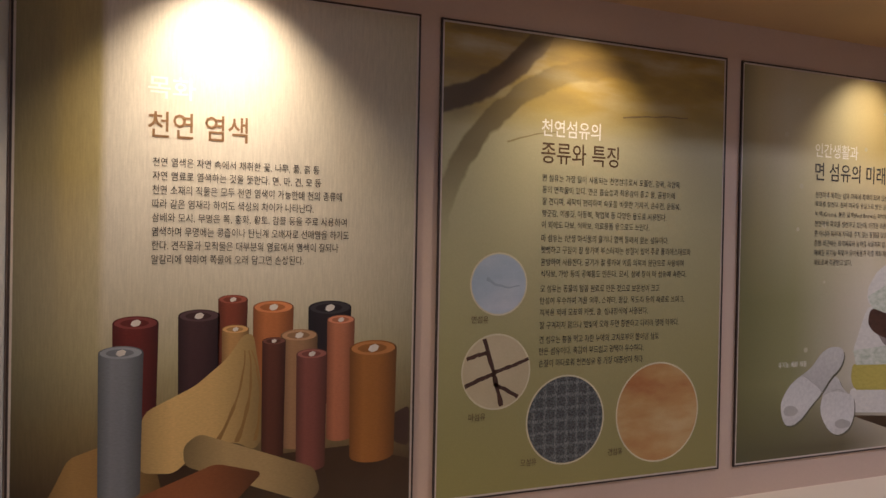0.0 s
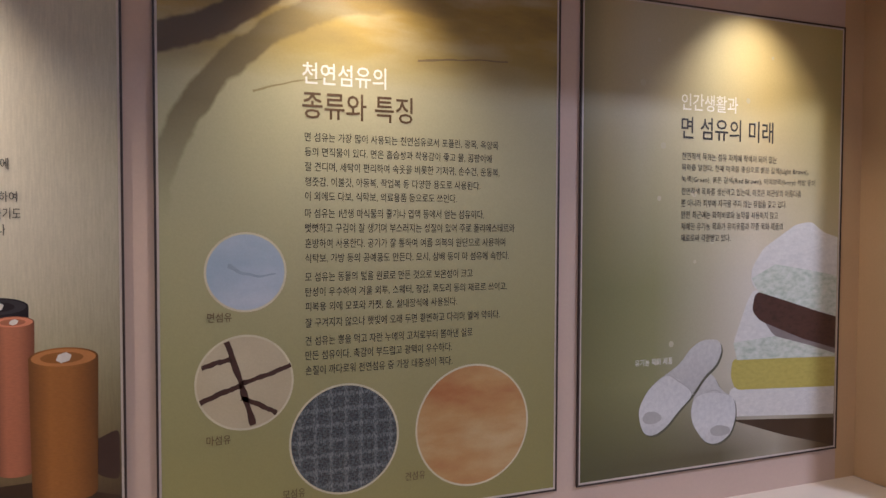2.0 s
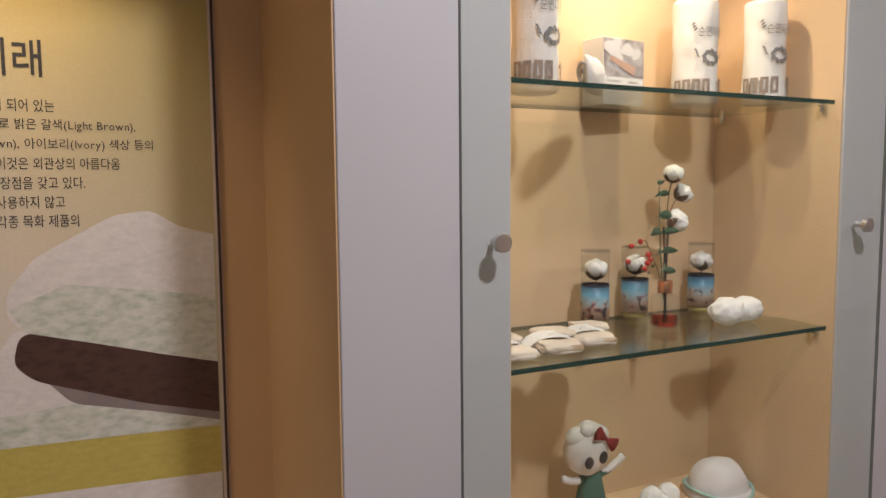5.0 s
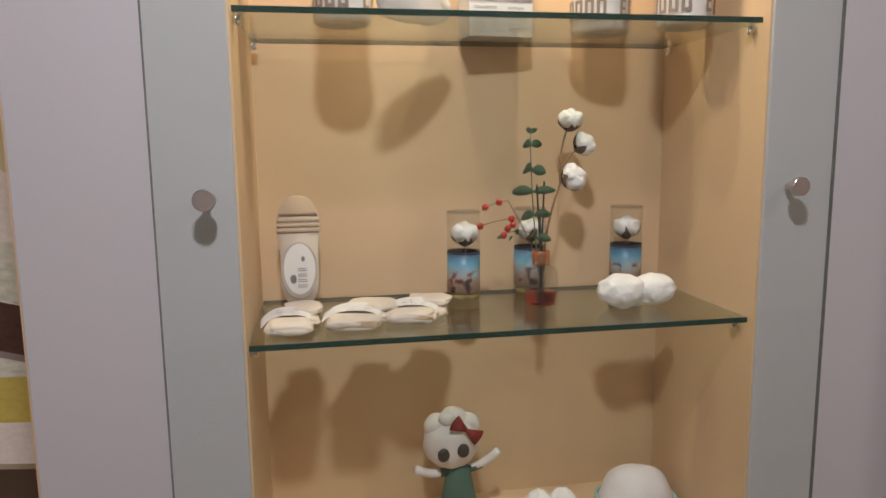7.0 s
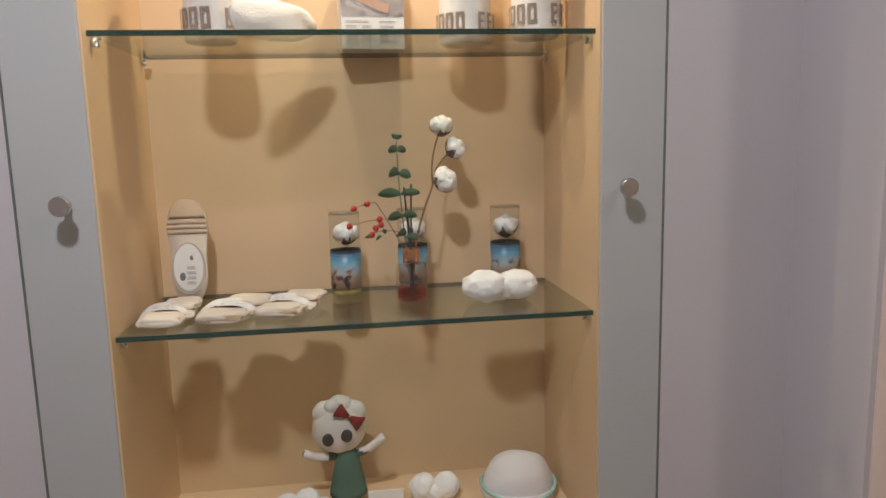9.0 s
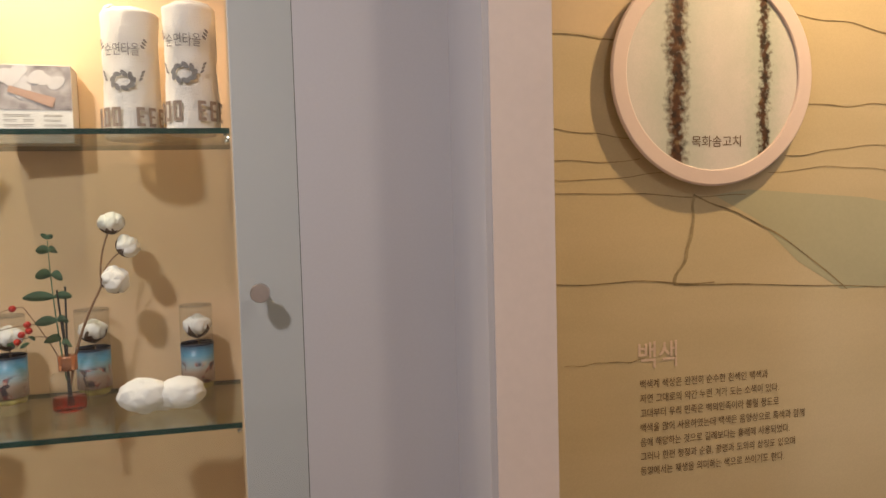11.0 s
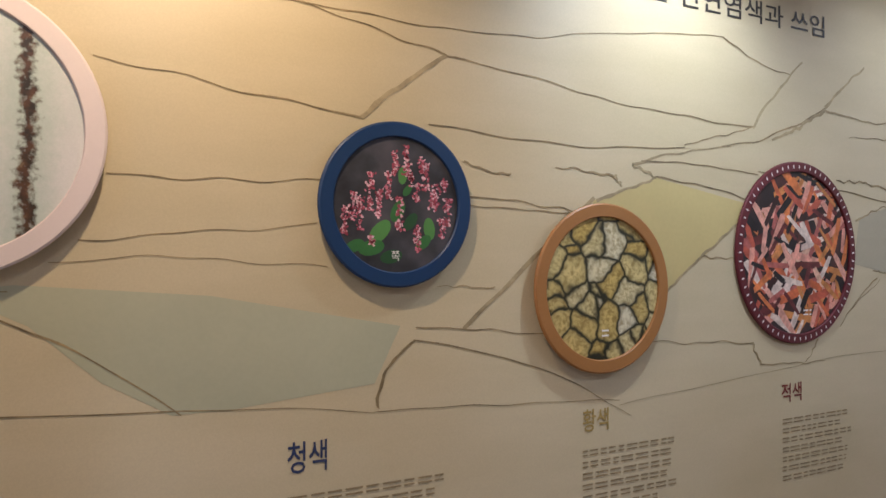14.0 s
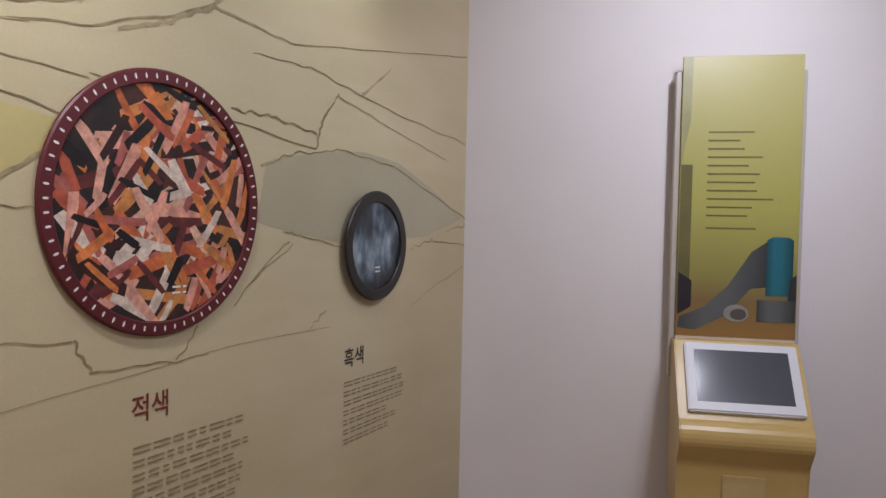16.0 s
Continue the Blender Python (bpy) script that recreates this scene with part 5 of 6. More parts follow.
kp("printed_strip", on_board(((1.038, 1.9), (1.075, 2.1), (1.08, 2.398), (1.038, 2.398)), 0), ink((0.34, 0.33, 0.15)), board)
kp("printed_curtain", on_board(((1.038, 1.28), (1.09, 1.28), (1.09, 1.9), (1.038, 1.9)), 0), ink((0.16, 0.14, 0.05)), board)
for i, w in enumerate((0.20, 0.14, 0.16, 0.24, 0.18, 0.23, 0.21, 0.22, 0.29, 0.20, 0.18, 0.22)):
    z = 2.05 - 0.0385 * i - (0.02 if i == 11 else 0)
    kp("text_bar_line", on_board(((1.155, z - 0.004), (1.155 + w, z - 0.004), (1.155 + w, z + 0.004), (1.155, z + 0.004)), 1), ink((0.20, 0.17, 0.05)), board)
TEAL, SLATE = roll_print((0.03, 0.17, 0.22)), roll_print((0.13, 0.14, 0.14))
kp("printed_cloth", on_board(((1.04, 1.14), (1.12, 1.13), (1.25, 1.20), (1.36, 1.33), (1.44, 1.34), (1.43, 1.55), (1.36, 1.50), (1.26, 1.34), (1.16, 1.24), (1.05, 1.19)), 1), SLATE, board)
kp("printed_cloth_roll", on_board(((1.425, 1.30), (1.54, 1.30), (1.54, 1.555), (1.52, 1.57), (1.45, 1.57), (1.425, 1.555)), 2), TEAL, board)
kp("printed_cloth_roll", on_board(((1.39, 1.18), (1.555, 1.18), (1.555, 1.28), (1.39, 1.28)), 3), SLATE, board)
kp("roll_end", on_board(oval(1.30, 1.215, 0.055, 0.04, 22), 4), ink((0.30, 0.29, 0.26)), board)
kp("roll_end", on_board(oval(1.31, 1.21, 0.036, 0.026, 22), 5), ink((0.10, 0.09, 0.08)), board)
kp("printed_dark_shape", on_board(((1.04, 1.20), (1.10, 1.24), (1.10, 1.36), (1.04, 1.40)), 3), ink((0.03, 0.025, 0.03)), board)
kp("printed_dark_shape", on_board(((1.52, 1.28), (1.556, 1.28), (1.556, 1.40), (1.53, 1.38)), 3), ink((0.03, 0.035, 0.04)), board)


def swept(profile, u0, u1):
    """A lengthwise body from (out, up) pairs between two places along the wall."""
    bm = bmesh.new()
    ends = [[bm.verts.new((u, o, z)) for o, z in profile] for u in (u0, u1)]
    n = len(profile)
    for i in range(n):
        bm.faces.new((ends[0][i], ends[0][(i + 1) % n], ends[1][(i + 1) % n], ends[1][i]))
    bm.faces.new(ends[0])
    bm.faces.new(ends[1][::-1])
    bmesh.ops.bevel(bm, geom=[e for e in bm.edges if abs(e.verts[0].co.x - e.verts[1].co.x) < 1e-6], offset=0.006, segments=2, affect="EDGES")
    return bm


nose = [(0.40 + 0.075 * math.cos(a), 0.715 + 0.075 * math.sin(a)) for a in [radians(70 - 14 * i) for i in range(8)]]
kp("body", swept([(0.10, 0.0), (0.10, 1.09), (0.19, 1.09)] + nose + [(0.40, 0.60), (0.36, 0.0)], 1.02, 1.558), YELLOW, kiosk, "glossy pale yellow curved housing")
slope = Vector((0, 0.42 - 0.19, 0.79 - 1.09)).normalized()
lift = Vector((0, -slope.z, slope.y))
s0 = Vector((0, 0.20, 1.085))


def on_screen(u0, u1, a, b, h0, h1, bevel=0.0):
    bm = cuboid(0, 1, 0, 1, 0, 1)
    for v in bm.verts:
        q = s0 + slope * (a + v.co.y * (b - a)) + lift * (h0 + v.co.z * (h1 - h0))
        v.co = Vector((u0 + v.co.x * (u1 - u0), q.y, q.z))
    if bevel:
        bmesh.ops.bevel(bm, geom=bm.edges[:], offset=bevel, segments=2, affect="EDGES")
    return bm


bezel = kp("screen_bezel", on_screen(1.06, 1.535, 0.012, 0.345, -0.02, 0.022, 0.006), surface("white_bezel", (0.72, 0.72, 0.76), 0.4, 0.02), kiosk, "white plastic screen bezel")
kp("screen", on_screen(1.10, 1.495, 0.05, 0.30, 0.0215, 0.0235), surface("dark_screen", (0.085, 0.09, 0.11), 0.18, 0.05, 3, 60, 0.0), bezel, "dark switched-off screen")
kp("card_slot", cuboid(1.21, 1.385, 0.34, 0.405, 0.35, 0.545, 0.004), surface("yellow_plate", (0.58, 0.44, 0.19), 0.35, 0.04), kiosk, "small yellow front plate")

# ---- showcase: glass front and shelves ----
front = thing("showcase_screen", (0, -0.03, 0.3), "clear frameless glass sheet held by round steel fixings", "glass screen")
pane = part("pane", cuboid(-0.628, 0.622, -0.036, -0.028, 0.30, 2.5), PANE, front, "clear glass pane")
pane.visible_shadow = False
for sx in (-0.628, 0.622):
    part("pane_edge", cuboid(sx - 0.0008, sx + 0.0008, -0.0362, -0.0278, 0.30, 2.5), surface("polished_pane_edge", (0.14, 0.15, 0.13), 0.2, 0.15, 8, 60, 0.0), front, "grey-green polished edge").visible_shadow = False


def fixing(x, z):
    bm = lathe(((0.0, -0.028), (0.007, -0.028), (0.007, -0.002), (0.016, -0.002), (0.0165, 0.0), (0.0185, 0.0005), (0.0185, 0.0115), (0.017, 0.013), (0.0, 0.013)), 40)
    bm.transform(pose(x, -0.038, z, 90, 0, 0))
    return part("fixing", bm, STEEL, front, "round brushed-steel standoff")


for fz in (0.45, 1.37, 2.4):
    for fx in (-0.546, 0.543):
        fixing(fx, fz)


def shelf(z):
    t = thing("glass_shelf", (0, 0.21, z - 0.01), "clear glass shelf with a dark green edge on small metal brackets", "shelf", "glass shelves of the showcase")
    s = part("shelf_sheet", cuboid(-0.494, 0.494, 0.028, 0.405, z - 0.01, z), SHELF_GLASS, t)
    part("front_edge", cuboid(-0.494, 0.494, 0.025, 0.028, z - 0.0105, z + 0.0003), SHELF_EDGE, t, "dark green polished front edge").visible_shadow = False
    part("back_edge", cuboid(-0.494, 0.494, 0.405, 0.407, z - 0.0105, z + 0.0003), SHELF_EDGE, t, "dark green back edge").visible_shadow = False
    for bx in (-0.486, 0.486):
        for by in (0.055, 0.385):
            bm = lathe(((0.0, 0), (0.005, 0.001), (0.006, 0.006), (0.004, 0.008), (0.004, 0.014), (0.009, 0.016), (0.009, 0.0185), (0.0, 0.0185)), 14, (bx, by, z - 0.029))
            cuboid(min(bx, math.copysign(0.495, bx)), max(bx, math.copysign(0.495, bx)), by - 0.006, by + 0.006, z - 0.026, z - 0.014, 0.001, 1, bm)
            part("bracket", bm, CHROME, t, "small chrome shelf bracket", True)
    return t


S1, S2, S3 = 1.692, 1.10, 0.566
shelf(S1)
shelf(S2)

# ---- top shelf: towels and carton ----


def wrapped(s, r, cx, cy, zc, width, height, mid, is_text=True):
    """Writing or marks bent round an upright roll; mid: the angle that it faces."""
    bm = text_bm(s, -width / 2, zc, width, height, 0) if is_text else s
    for v in bm.verts:
        a = mid + v.co.x / r
        v.co = Vector((cx + r * math.sin(a), cy - r * math.cos(a), v.co.z))
    return bm


def towel_roll(x, y, h, r, seed, face):
    t = thing("rolled_towel", (x, y, S1), "rolled white cotton towel standing upright with grey printed marks", "towel", "rolled white towels")
    bm = bmesh.new()
    n, rows = 56, 44
    rings = []
    for j in range(rows + 1):
        f = j / rows
        waist = 1 + 0.02 * math.cos(f * 6.3) - 0.05 * f + (-0.16 if j in (0, rows) else 0)
        groove = 0.012 if 0.16 < f < 0.185 else 0
        rings.append([bm.verts.new((x + rr * math.cos(a), y + rr * math.sin(a), S1 + h * f + (0.006 * noise.noise(Vector((a * 2, seed, 0))) if j == rows else 0)))
                      for a, rr in [(2 * math.pi * i / n, r * (waist - groove + 0.05 * noise.fractal(Vector((math.cos(2 * math.pi * i / n) * 1.6, math.sin(2 * math.pi * i / n) * 1.6, f * 5 + seed)), 1, 2, 3))) for i in range(n)]])
    for a, b in zip(rings, rings[1:]):
        for i in range(n):
            bm.faces.new((a[i], a[(i + 1) % n], b[(i + 1) % n], b[i]))
    bm.faces.new(rings[0][::-1])
    bm.faces.new(rings[-1])
    part("towel", bm, TERRY, t, "", True)
    # spiral of the rolled edge on top
    pts = [(x + (0.012 + 0.0016 * i) * math.cos(i * 0.42), y + (0.012 + 0.0016 * i) * math.sin(i * 0.42), S1 + h + 0.001) for i in range(int((r - 0.02) / 0.0016))]
    part("rolled_edge", tube(pts, 0.006, 0.006, 6), TERRY, t, "", True)
    rb = r * 1.075
    part("text_line", wrapped("순면타올", rb, x, y, S1 + 0.192, 0.075, 0.027, face), GREY_INK, t)
    marks = bmesh.new()
    rm = random.Random(seed)
    for i in range(9):
        a = 2 * math.pi * i / 9
        flat(oval(0.022 * math.cos(a), S1 + 0.124 + 0.016 * math.sin(a), 0.0095, 0.0052, 9, a + 1), 0, marks)
    for sx in (-1, 1):
        for i in range(3):
            flat(oval(sx * (0.038 + 0.003 * i), S1 + 0.128 + 0.008 * i, 0.006, 0.0026, 7, sx * 0.7), 0, marks)
            flat(oval(sx * (0.045 + 0.003 * i), S1 + 0.198 + 0.007 * i, 0.006, 0.0028, 7, sx * -0.7), 0, marks)
    part("printed_marks", wrapped(marks, rb, x, y, 0, 0, 0, face, False), GREY_INK, t)
    block = bmesh.new()
    for i in range(9):
        if i == 4:
            continue
        u = -0.105 + 0.0262 * i
        for a, b, c, d in ((0, 0.0036, 0, 0.022), (0.0036, 0.009, 0.0182, 0.022), (0.0036, 0.009, 0.0, 0.0038)) + (((0.0070, 0.0105, 0.0, 0.022),) if i < 4 else ((0.0022, 0.008, 0.010, 0.0125),)):
            flat([(u + 1.95 * g, S1 + 0.026 + 1.9 * e) for g, e in ((a, c), (b, c), (b, d), (a, d))], 0, block)
    part("woven_letter_shapes", wrapped(block, r * 1.10, x, y, 0, 0, 0, face, False), surface("grey_thread", (0.30, 0.23, 0.19), 0.9, 0.1), t)
    return t


towel_roll(-0.30, 0.22, 0.265, 0.056, 1.3, 0.25)
towel_roll(0.268, 0.285, 0.285, 0.062, 4.1, -0.1)
towel_roll(0.41, 0.175, 0.272, 0.055, 7.7, -0.15)

lying = thing("lying_towel_roll", (-0.17, 0.17, S1), "small white towel roll lying on the glass shelf", "towel", "rolled white towels")
bm = bmesh.new()
rings = []
for j in range(21):
    f = j / 20
    k = 0.042 * (1 - 0.35 * max(0, (f - 0.55) / 0.45) ** 2) * (0.75 if j in (0, 20) else 1)
    rings.append([bm.verts.new((-0.225 + 0.13 * f + 0.02 * math.cos(a), 0.13 + 0.09 * f + k * math.cos(a) * (1 + 0.08 * noise.noise(Vector((a * 2, f * 4, 2)))), S1 + 0.04 + max(-0.0395, k * math.sin(a)) * (1 + 0.1 * noise.noise(Vector((a, f * 5, 7)))))) for a in [2 * math.pi * i / 30 for i in range(30)]])
for a, b in zip(rings, rings[1:]):
    for i in range(30):
        bm.faces.new((a[i], a[(i + 1) % 30], b[(i + 1) % 30], b[i]))
bm.faces.new(rings[0][::-1])
bm.faces.new(rings[-1])
part("towel", bm, TERRY, lying, "", True)
part("rolled_edge", tube([(-0.232 + 0.004 * math.cos(i * 0.5), 0.128 + (0.006 + 0.001 * i) * math.cos(i * 0.45), S1 + 0.038 + (0.006 + 0.001 * i) * math.sin(i * 0.45)) for i in range(26)], 0.004, 0.004, 6), surface("grey_terry", (0.60, 0.57, 0.55), 0.95, 0.1, 14, 260, 0.8), lying, "", True)

carton = thing("towel_carton", (0.05, 0.365, S1), "upright white carton with a cotton photograph on it", "box")


def turned(bm, cx, cy, deg):
    m = Matrix.Translation((cx, cy, 0)) @ Matrix.Rotation(radians(deg), 4, "Z") @ Matrix.Translation((-cx, -cy, 0))
    bm.transform(m)
    return bm


def shifted(bm):
    bm.transform(Matrix.Translation((0.03, 0.145, 0)))
    return bm


def carton_part(name, bm, mt, label="", parent=None):
    return part(name, shifted(turned(bm, 0.02, 0.22, 6)), mt, parent or carton, label)


carton_part("carton_body", cuboid(-0.055, 0.095, 0.18, 0.26, S1, S1 + 0.175, 0.001, 1), PAPER)
photo = carton_part("photo", flat(((-0.055, S1 + 0.075), (0.095, S1 + 0.075), (0.095, S1 + 0.174), (-0.055, S1 + 0.174)), 0.1792), backdrop_print("cotton_photo", wash(((0.10, 0.08, 0.09), (0.42, 0.38, 0.38), (0.72, 0.70, 0.70)), 26, (1, 1, 1))), "printed cotton photograph")
rnd = random.Random(3)
for i in range(9):
    carton_part("printed_boll", flat(oval(-0.04 + 0.125 * rnd.random(), S1 + 0.115 + 0.045 * rnd.random(), 0.02, 0.013, 16, rnd.random()), 0.1788 - 0.0001 * i), ink((0.74, 0.71, 0.71)), "", photo)
carton_part("printed_tag", flat(((-0.035, S1 + 0.115), (-0.03, S1 + 0.128), (0.062, S1 + 0.102), (0.055, S1 + 0.08)), 0.1774), ink((0.55, 0.36, 0.28)), "", photo)
for i in range(5):
    carton_part("text_bar_line", bars_bm(-0.045, S1 + 0.062 - 0.011 * i, 0.06, 0.006, 0.1790, i), GREY_INK)
    carton_part("text_bar_line", bars_bm(0.035, S1 + 0.062 - 0.011 * i, 0.045, 0.005, 0.1790, 40 + i), GREY_INK)

# ---- middle shelf ----
BOLL = COTTON


def cotton_boll(name, c, r, parent, seed, tip=(0, 0, 1)):
    """Four locks of fluff held by dry bracts."""
    bm = bmesh.new()
    up = Vector(tip).normalized()
    side = up.orthogonal().normalized()
    for i in range(5):
        d = Matrix.Rotation(i * 2 * math.pi / 5 + seed, 3, up) @ side
        puff(Vector(c) + d * r * 0.42 + up * r * 0.12, r * 0.66, rough=0.22, freq=1.8, subdiv=3, seed=seed + i, bm=bm)
    puff(Vector(c) + up * r * 0.4, r * 0.6, rough=0.2, seed=seed + 9, bm=bm)
    fluff = part(name, bm, BOLL, parent, "white cotton fluff", True)
    for i in range(4):
        d = (Matrix.Rotation(i * 2 * math.pi / 4 + seed + 0.5, 3, up) @ side)
        w = up.cross(d)
        b2 = bmesh.new()
        rows = []
        for j in range(7):
            f = j / 6
            p = Vector(c) - up * r * 0.95 + d * r * 1.02 * math.sin(f * 1.75) + up * r * (1.15 * f ** 1.3)
            half = r * 0.36 * math.sin(math.pi * min(0.96, 0.12 + f * 0.86))
            rows.append([b2.verts.new(p + w * half), b2.verts.new(p + d * 0.0015), b2.verts.new(p - w * half)])
        for a, b in zip(rows, rows[1:]):
            for k in range(2):
                b2.faces.new((a[k], a[k + 1], b[k + 1], b[k]))
        part("bract", b2, BRACT, fluff, "dry brown bract", True)
    return fluff


def jar_picture(nt, v):
    z = axis(nt, v, "Z", S2 + 0.02, S2 + 0.11)
    base = ramp(nt, z, ((0.0, (0.42, 0.30, 0.24)), (0.3, (0.52, 0.40, 0.34)), (0.45, (0.42, 0.52, 0.56)), (0.75, (0.10, 0.30, 0.46)), (1.0, (0.03, 0.08, 0.15))))
    blot = ramp(nt, noise_of(nt, v, 60, 3), ((0.45, (0.06, 0.04, 0.06)), (0.52, (0.42, 0.10, 0.10)), (0.6, (0.6, 0.5, 0.4))))
    where = ramp(nt, noise_of(nt, v, 45, 2), ((0.52, (0, 0, 0)), (0.58, (1, 1, 1))))
    low = ramp(nt, z, ((0.0, (1, 1, 1)), (0.5, (0.9,) * 3), (0.62, (0, 0, 0))))
    return blend(nt, base, blot, blend(nt, where, low, 1.0, "MULTIPLY"))


JAR_LABEL = backdrop_print("jar_label_print", jar_picture)
BEADS = surface("yellow_granules", (0.55, 0.44, 0.14), 0.6, 0.3, 60, 300, 0.8)


def jar(x, y, seed, h=0.205, r=0.0375):
    t = thing("cotton_jar", (x, y, S2), "clear glass jar with a cotton boll and blue picture label", "jar", "glass jars with cotton bolls")
    outer = lathe(((0.002, 0.001), (r - 0.003, 0.001), (r, 0.004), (r, h - 0.008), (r, h)), 36, (x, y, S2))
    part("jar_glass", outer, JAR_GLASS, t, "", True).visible_shadow = False
    part("rim", lathe(((r + 0.0008, h - 0.004), (r + 0.0012, h - 0.001), (r - 0.001, h + 0.001), (r - 0.003, h - 0.001)), 36, (x, y, S2)), JAR_GLASS, t, "", True)
    part("picture_label", lathe(((r + 0.0006, 0.02), (r + 0.0006, 0.112), (r + 0.0001, 0.112), (r + 0.0001, 0.02)), 36, (x, y, S2)), JAR_LABEL, t, "printed blue picture label", True)
    part("label_rim", lathe(((r + 0.001, 0.109), (r + 0.001, 0.114), (r, 0.114), (r, 0.109)), 36, (x, y, S2)), ink((0.03, 0.04, 0.07)), t)
    part("granules", lathe(((r - 0.004, 0.005), (r - 0.003, 0.018), (r - 0.01, 0.020), (0.001, 0.020)), 24, (x, y, S2)), BEADS, t, "yellow granules at the bottom", True)
    part("stem", tube(bend((x, y, S2 + 0.018), (x + 0.003, y, S2 + 0.135), (0.004, 0, 0)), 0.0018), TWIG, t)
    cotton_boll("boll", (x + 0.002, y, S2 + 0.152), 0.030, t, seed)
    return t


jar(-0.035, 0.325, 0.4)
jar(0.135, 0.362, 1.7)
jar(0.372, 0.345, 2.9)

# reed diffuser
DX, DY = 0.118, 0.225
diff = thing("reed_diffuser", (DX, DY, S2), "cut-glass reed diffuser bottle with red oil, copper cap and cotton stems", "diffuser")
bm = bmesh.new()
nseg = 28
rings = []
for h, r in ((0, 0.034), (0.004, 0.037), (0.02, 0.037), (0.04, 0.037), (0.06, 0.037), (0.078, 0.036), (0.086, 0.031), (0.09, 0.017), (0.098, 0.016)):
    rings.append([bm.verts.new((DX + r * (1 + (0.035 if (i + len(rings)) % 2 else -0.02) * (h < 0.085)) * math.cos(2 * math.pi * i / nseg), DY + r * (1 + (0.035 if (i + len(rings)) % 2 else -0.02) * (h < 0.085)) * math.sin(2 * math.pi * i / nseg), S2 + h)) for i in range(nseg)])
for a, b in zip(rings, rings[1:]):
    for i in range(nseg):
        bm.faces.new((a[i], a[(i + 1) % nseg], b[(i + 1) % nseg], b[i]))
bm.faces.new(rings[0][::-1])
part("bottle", bm, JAR_GLASS, diff, "faceted clear glass bottle").visible_shadow = False
OIL = glass("red_oil", (0.75, 0.10, 0.06), 0.0, 1.33)
part("oil", lathe(((0.030, 0.004), (0.0335, 0.008), (0.0335, 0.032), (0.0, 0.032)), 28, (DX, DY, S2)), OIL, diff, "red scented oil", True).visible_shadow = False
part("cap", lathe(((0.019, 0.092), (0.0195, 0.094), (0.0195, 0.122), (0.018, 0.124), (0.008, 0.124), (0.008, 0.12)), 28, (DX, DY, S2)), COPPER, diff, "shiny copper collar cap", True)
mouth = Vector((DX, DY, S2 + 0.12))
for ex, ez in ((0.005, 0.275), (-0.012, 0.268), (-0.004, 0.20)):
    part("reed", tube(((DX - ex * 0.5, DY, S2 + 0.012), (DX + ex, DY - 0.004, S2 + ez)), 0.0022), BLACK_INK, diff, "black reed stick")
branch = part("cotton_branch", tube(bend(mouth + Vector((0.004, 0, -0.06)), (0.178, 0.28, 1.36), (-0.01, 0, 0)) + bend((0.181, 0.283, 1.37), (0.20, 0.292, 1.49), (-0.008, 0, 0), 5), 0.0032, 0.002), TWIG, diff, "brown woody stem")
part("side_twig", tube(bend((0.187, 0.285, 1.40), (0.222, 0.292, 1.44), (0, 0, 0.006), 4), 0.002, 0.0016), TWIG, branch)
for c, r, s, tip in (((0.206, 0.293, 1.507), 0.027, 0.3, (0, -0.2, 1)), ((0.238, 0.29, 1.453), 0.026, 1.9, (0.7, -0.3, 0.6)), ((0.21, 0.28, 1.378), 0.030, 3.1, (0.6, -0.5, 0.4))):
    cotton_boll("boll", c, r, diff, s, tip)


def leaf(c, d, length, wide, parent, name="leaf"):
    """A rounded leaf, cupped along its length."""
    d = Vector(d).normalized()
    side = d.cross(Vector((0, 1, 0.35))).normalized()
    up = side.cross(d)
    bm, rows = bmesh.new(), []
    for j in range(8):
        f = j / 7
        half = wide / 2 * math.sin(math.pi * (0.04 + 0.93 * f)) ** 0.7
        p = Vector(c) + d * length * f
        rows.append([bm.verts.new(p + side * half * k + up * abs(k) * half * 0.35 - up * length * 0.25 * f * f) for k in (-1, -0.5, 0, 0.5, 1)])
    for a, b in zip(rows, rows[1:]):
        for k in range(4):
            bm.faces.new((a[k], a[k + 1], b[k + 1], b[k]))
    return part(name, bm, LEAF, parent, "", True)


sprig = part("eucalyptus_stem", tube(bend(mouth + Vector((-0.004, 0, -0.05)), (0.092, 0.225, 1.475), (-0.004, 0, 0)), 0.0018, 0.001), LEAF, diff, "green eucalyptus stem")
for x, z, d, ln, wd in ((0.094, 1.452, (-1, -0.4, 0.3), 0.020, 0.020), (0.094, 1.452, (1, -0.5, 0.3), 0.019, 0.018), (0.093, 1.478, (-0.6, -0.2, 0.8), 0.014, 0.010), (0.093, 1.478, (0.7, -0.2, 0.7), 0.013, 0.010), (0.096, 1.40, (-1, -0.6, 0.2), 0.026, 0.024), (0.096, 1.40, (1, -0.3, -0.1), 0.024, 0.022),
                        (0.099, 1.352, (-1, -0.2, 0.15), 0.046, 0.022), (0.099, 1.352, (1, -0.3, 0.2), 0.038, 0.018), (0.102, 1.30, (-1, -0.4, 0.1), 0.034, 0.022), (0.102, 1.30, (1, -0.6, 0.3), 0.032, 0.020), (0.108, 1.258, (-0.8, -0.8, 0.3), 0.032, 0.024), (0.108, 1.25, (1, -0.5, 0.1), 0.026, 0.02)):
    leaf((x, 0.224, z), d, ln * 1.25, wd * 1.15, sprig)
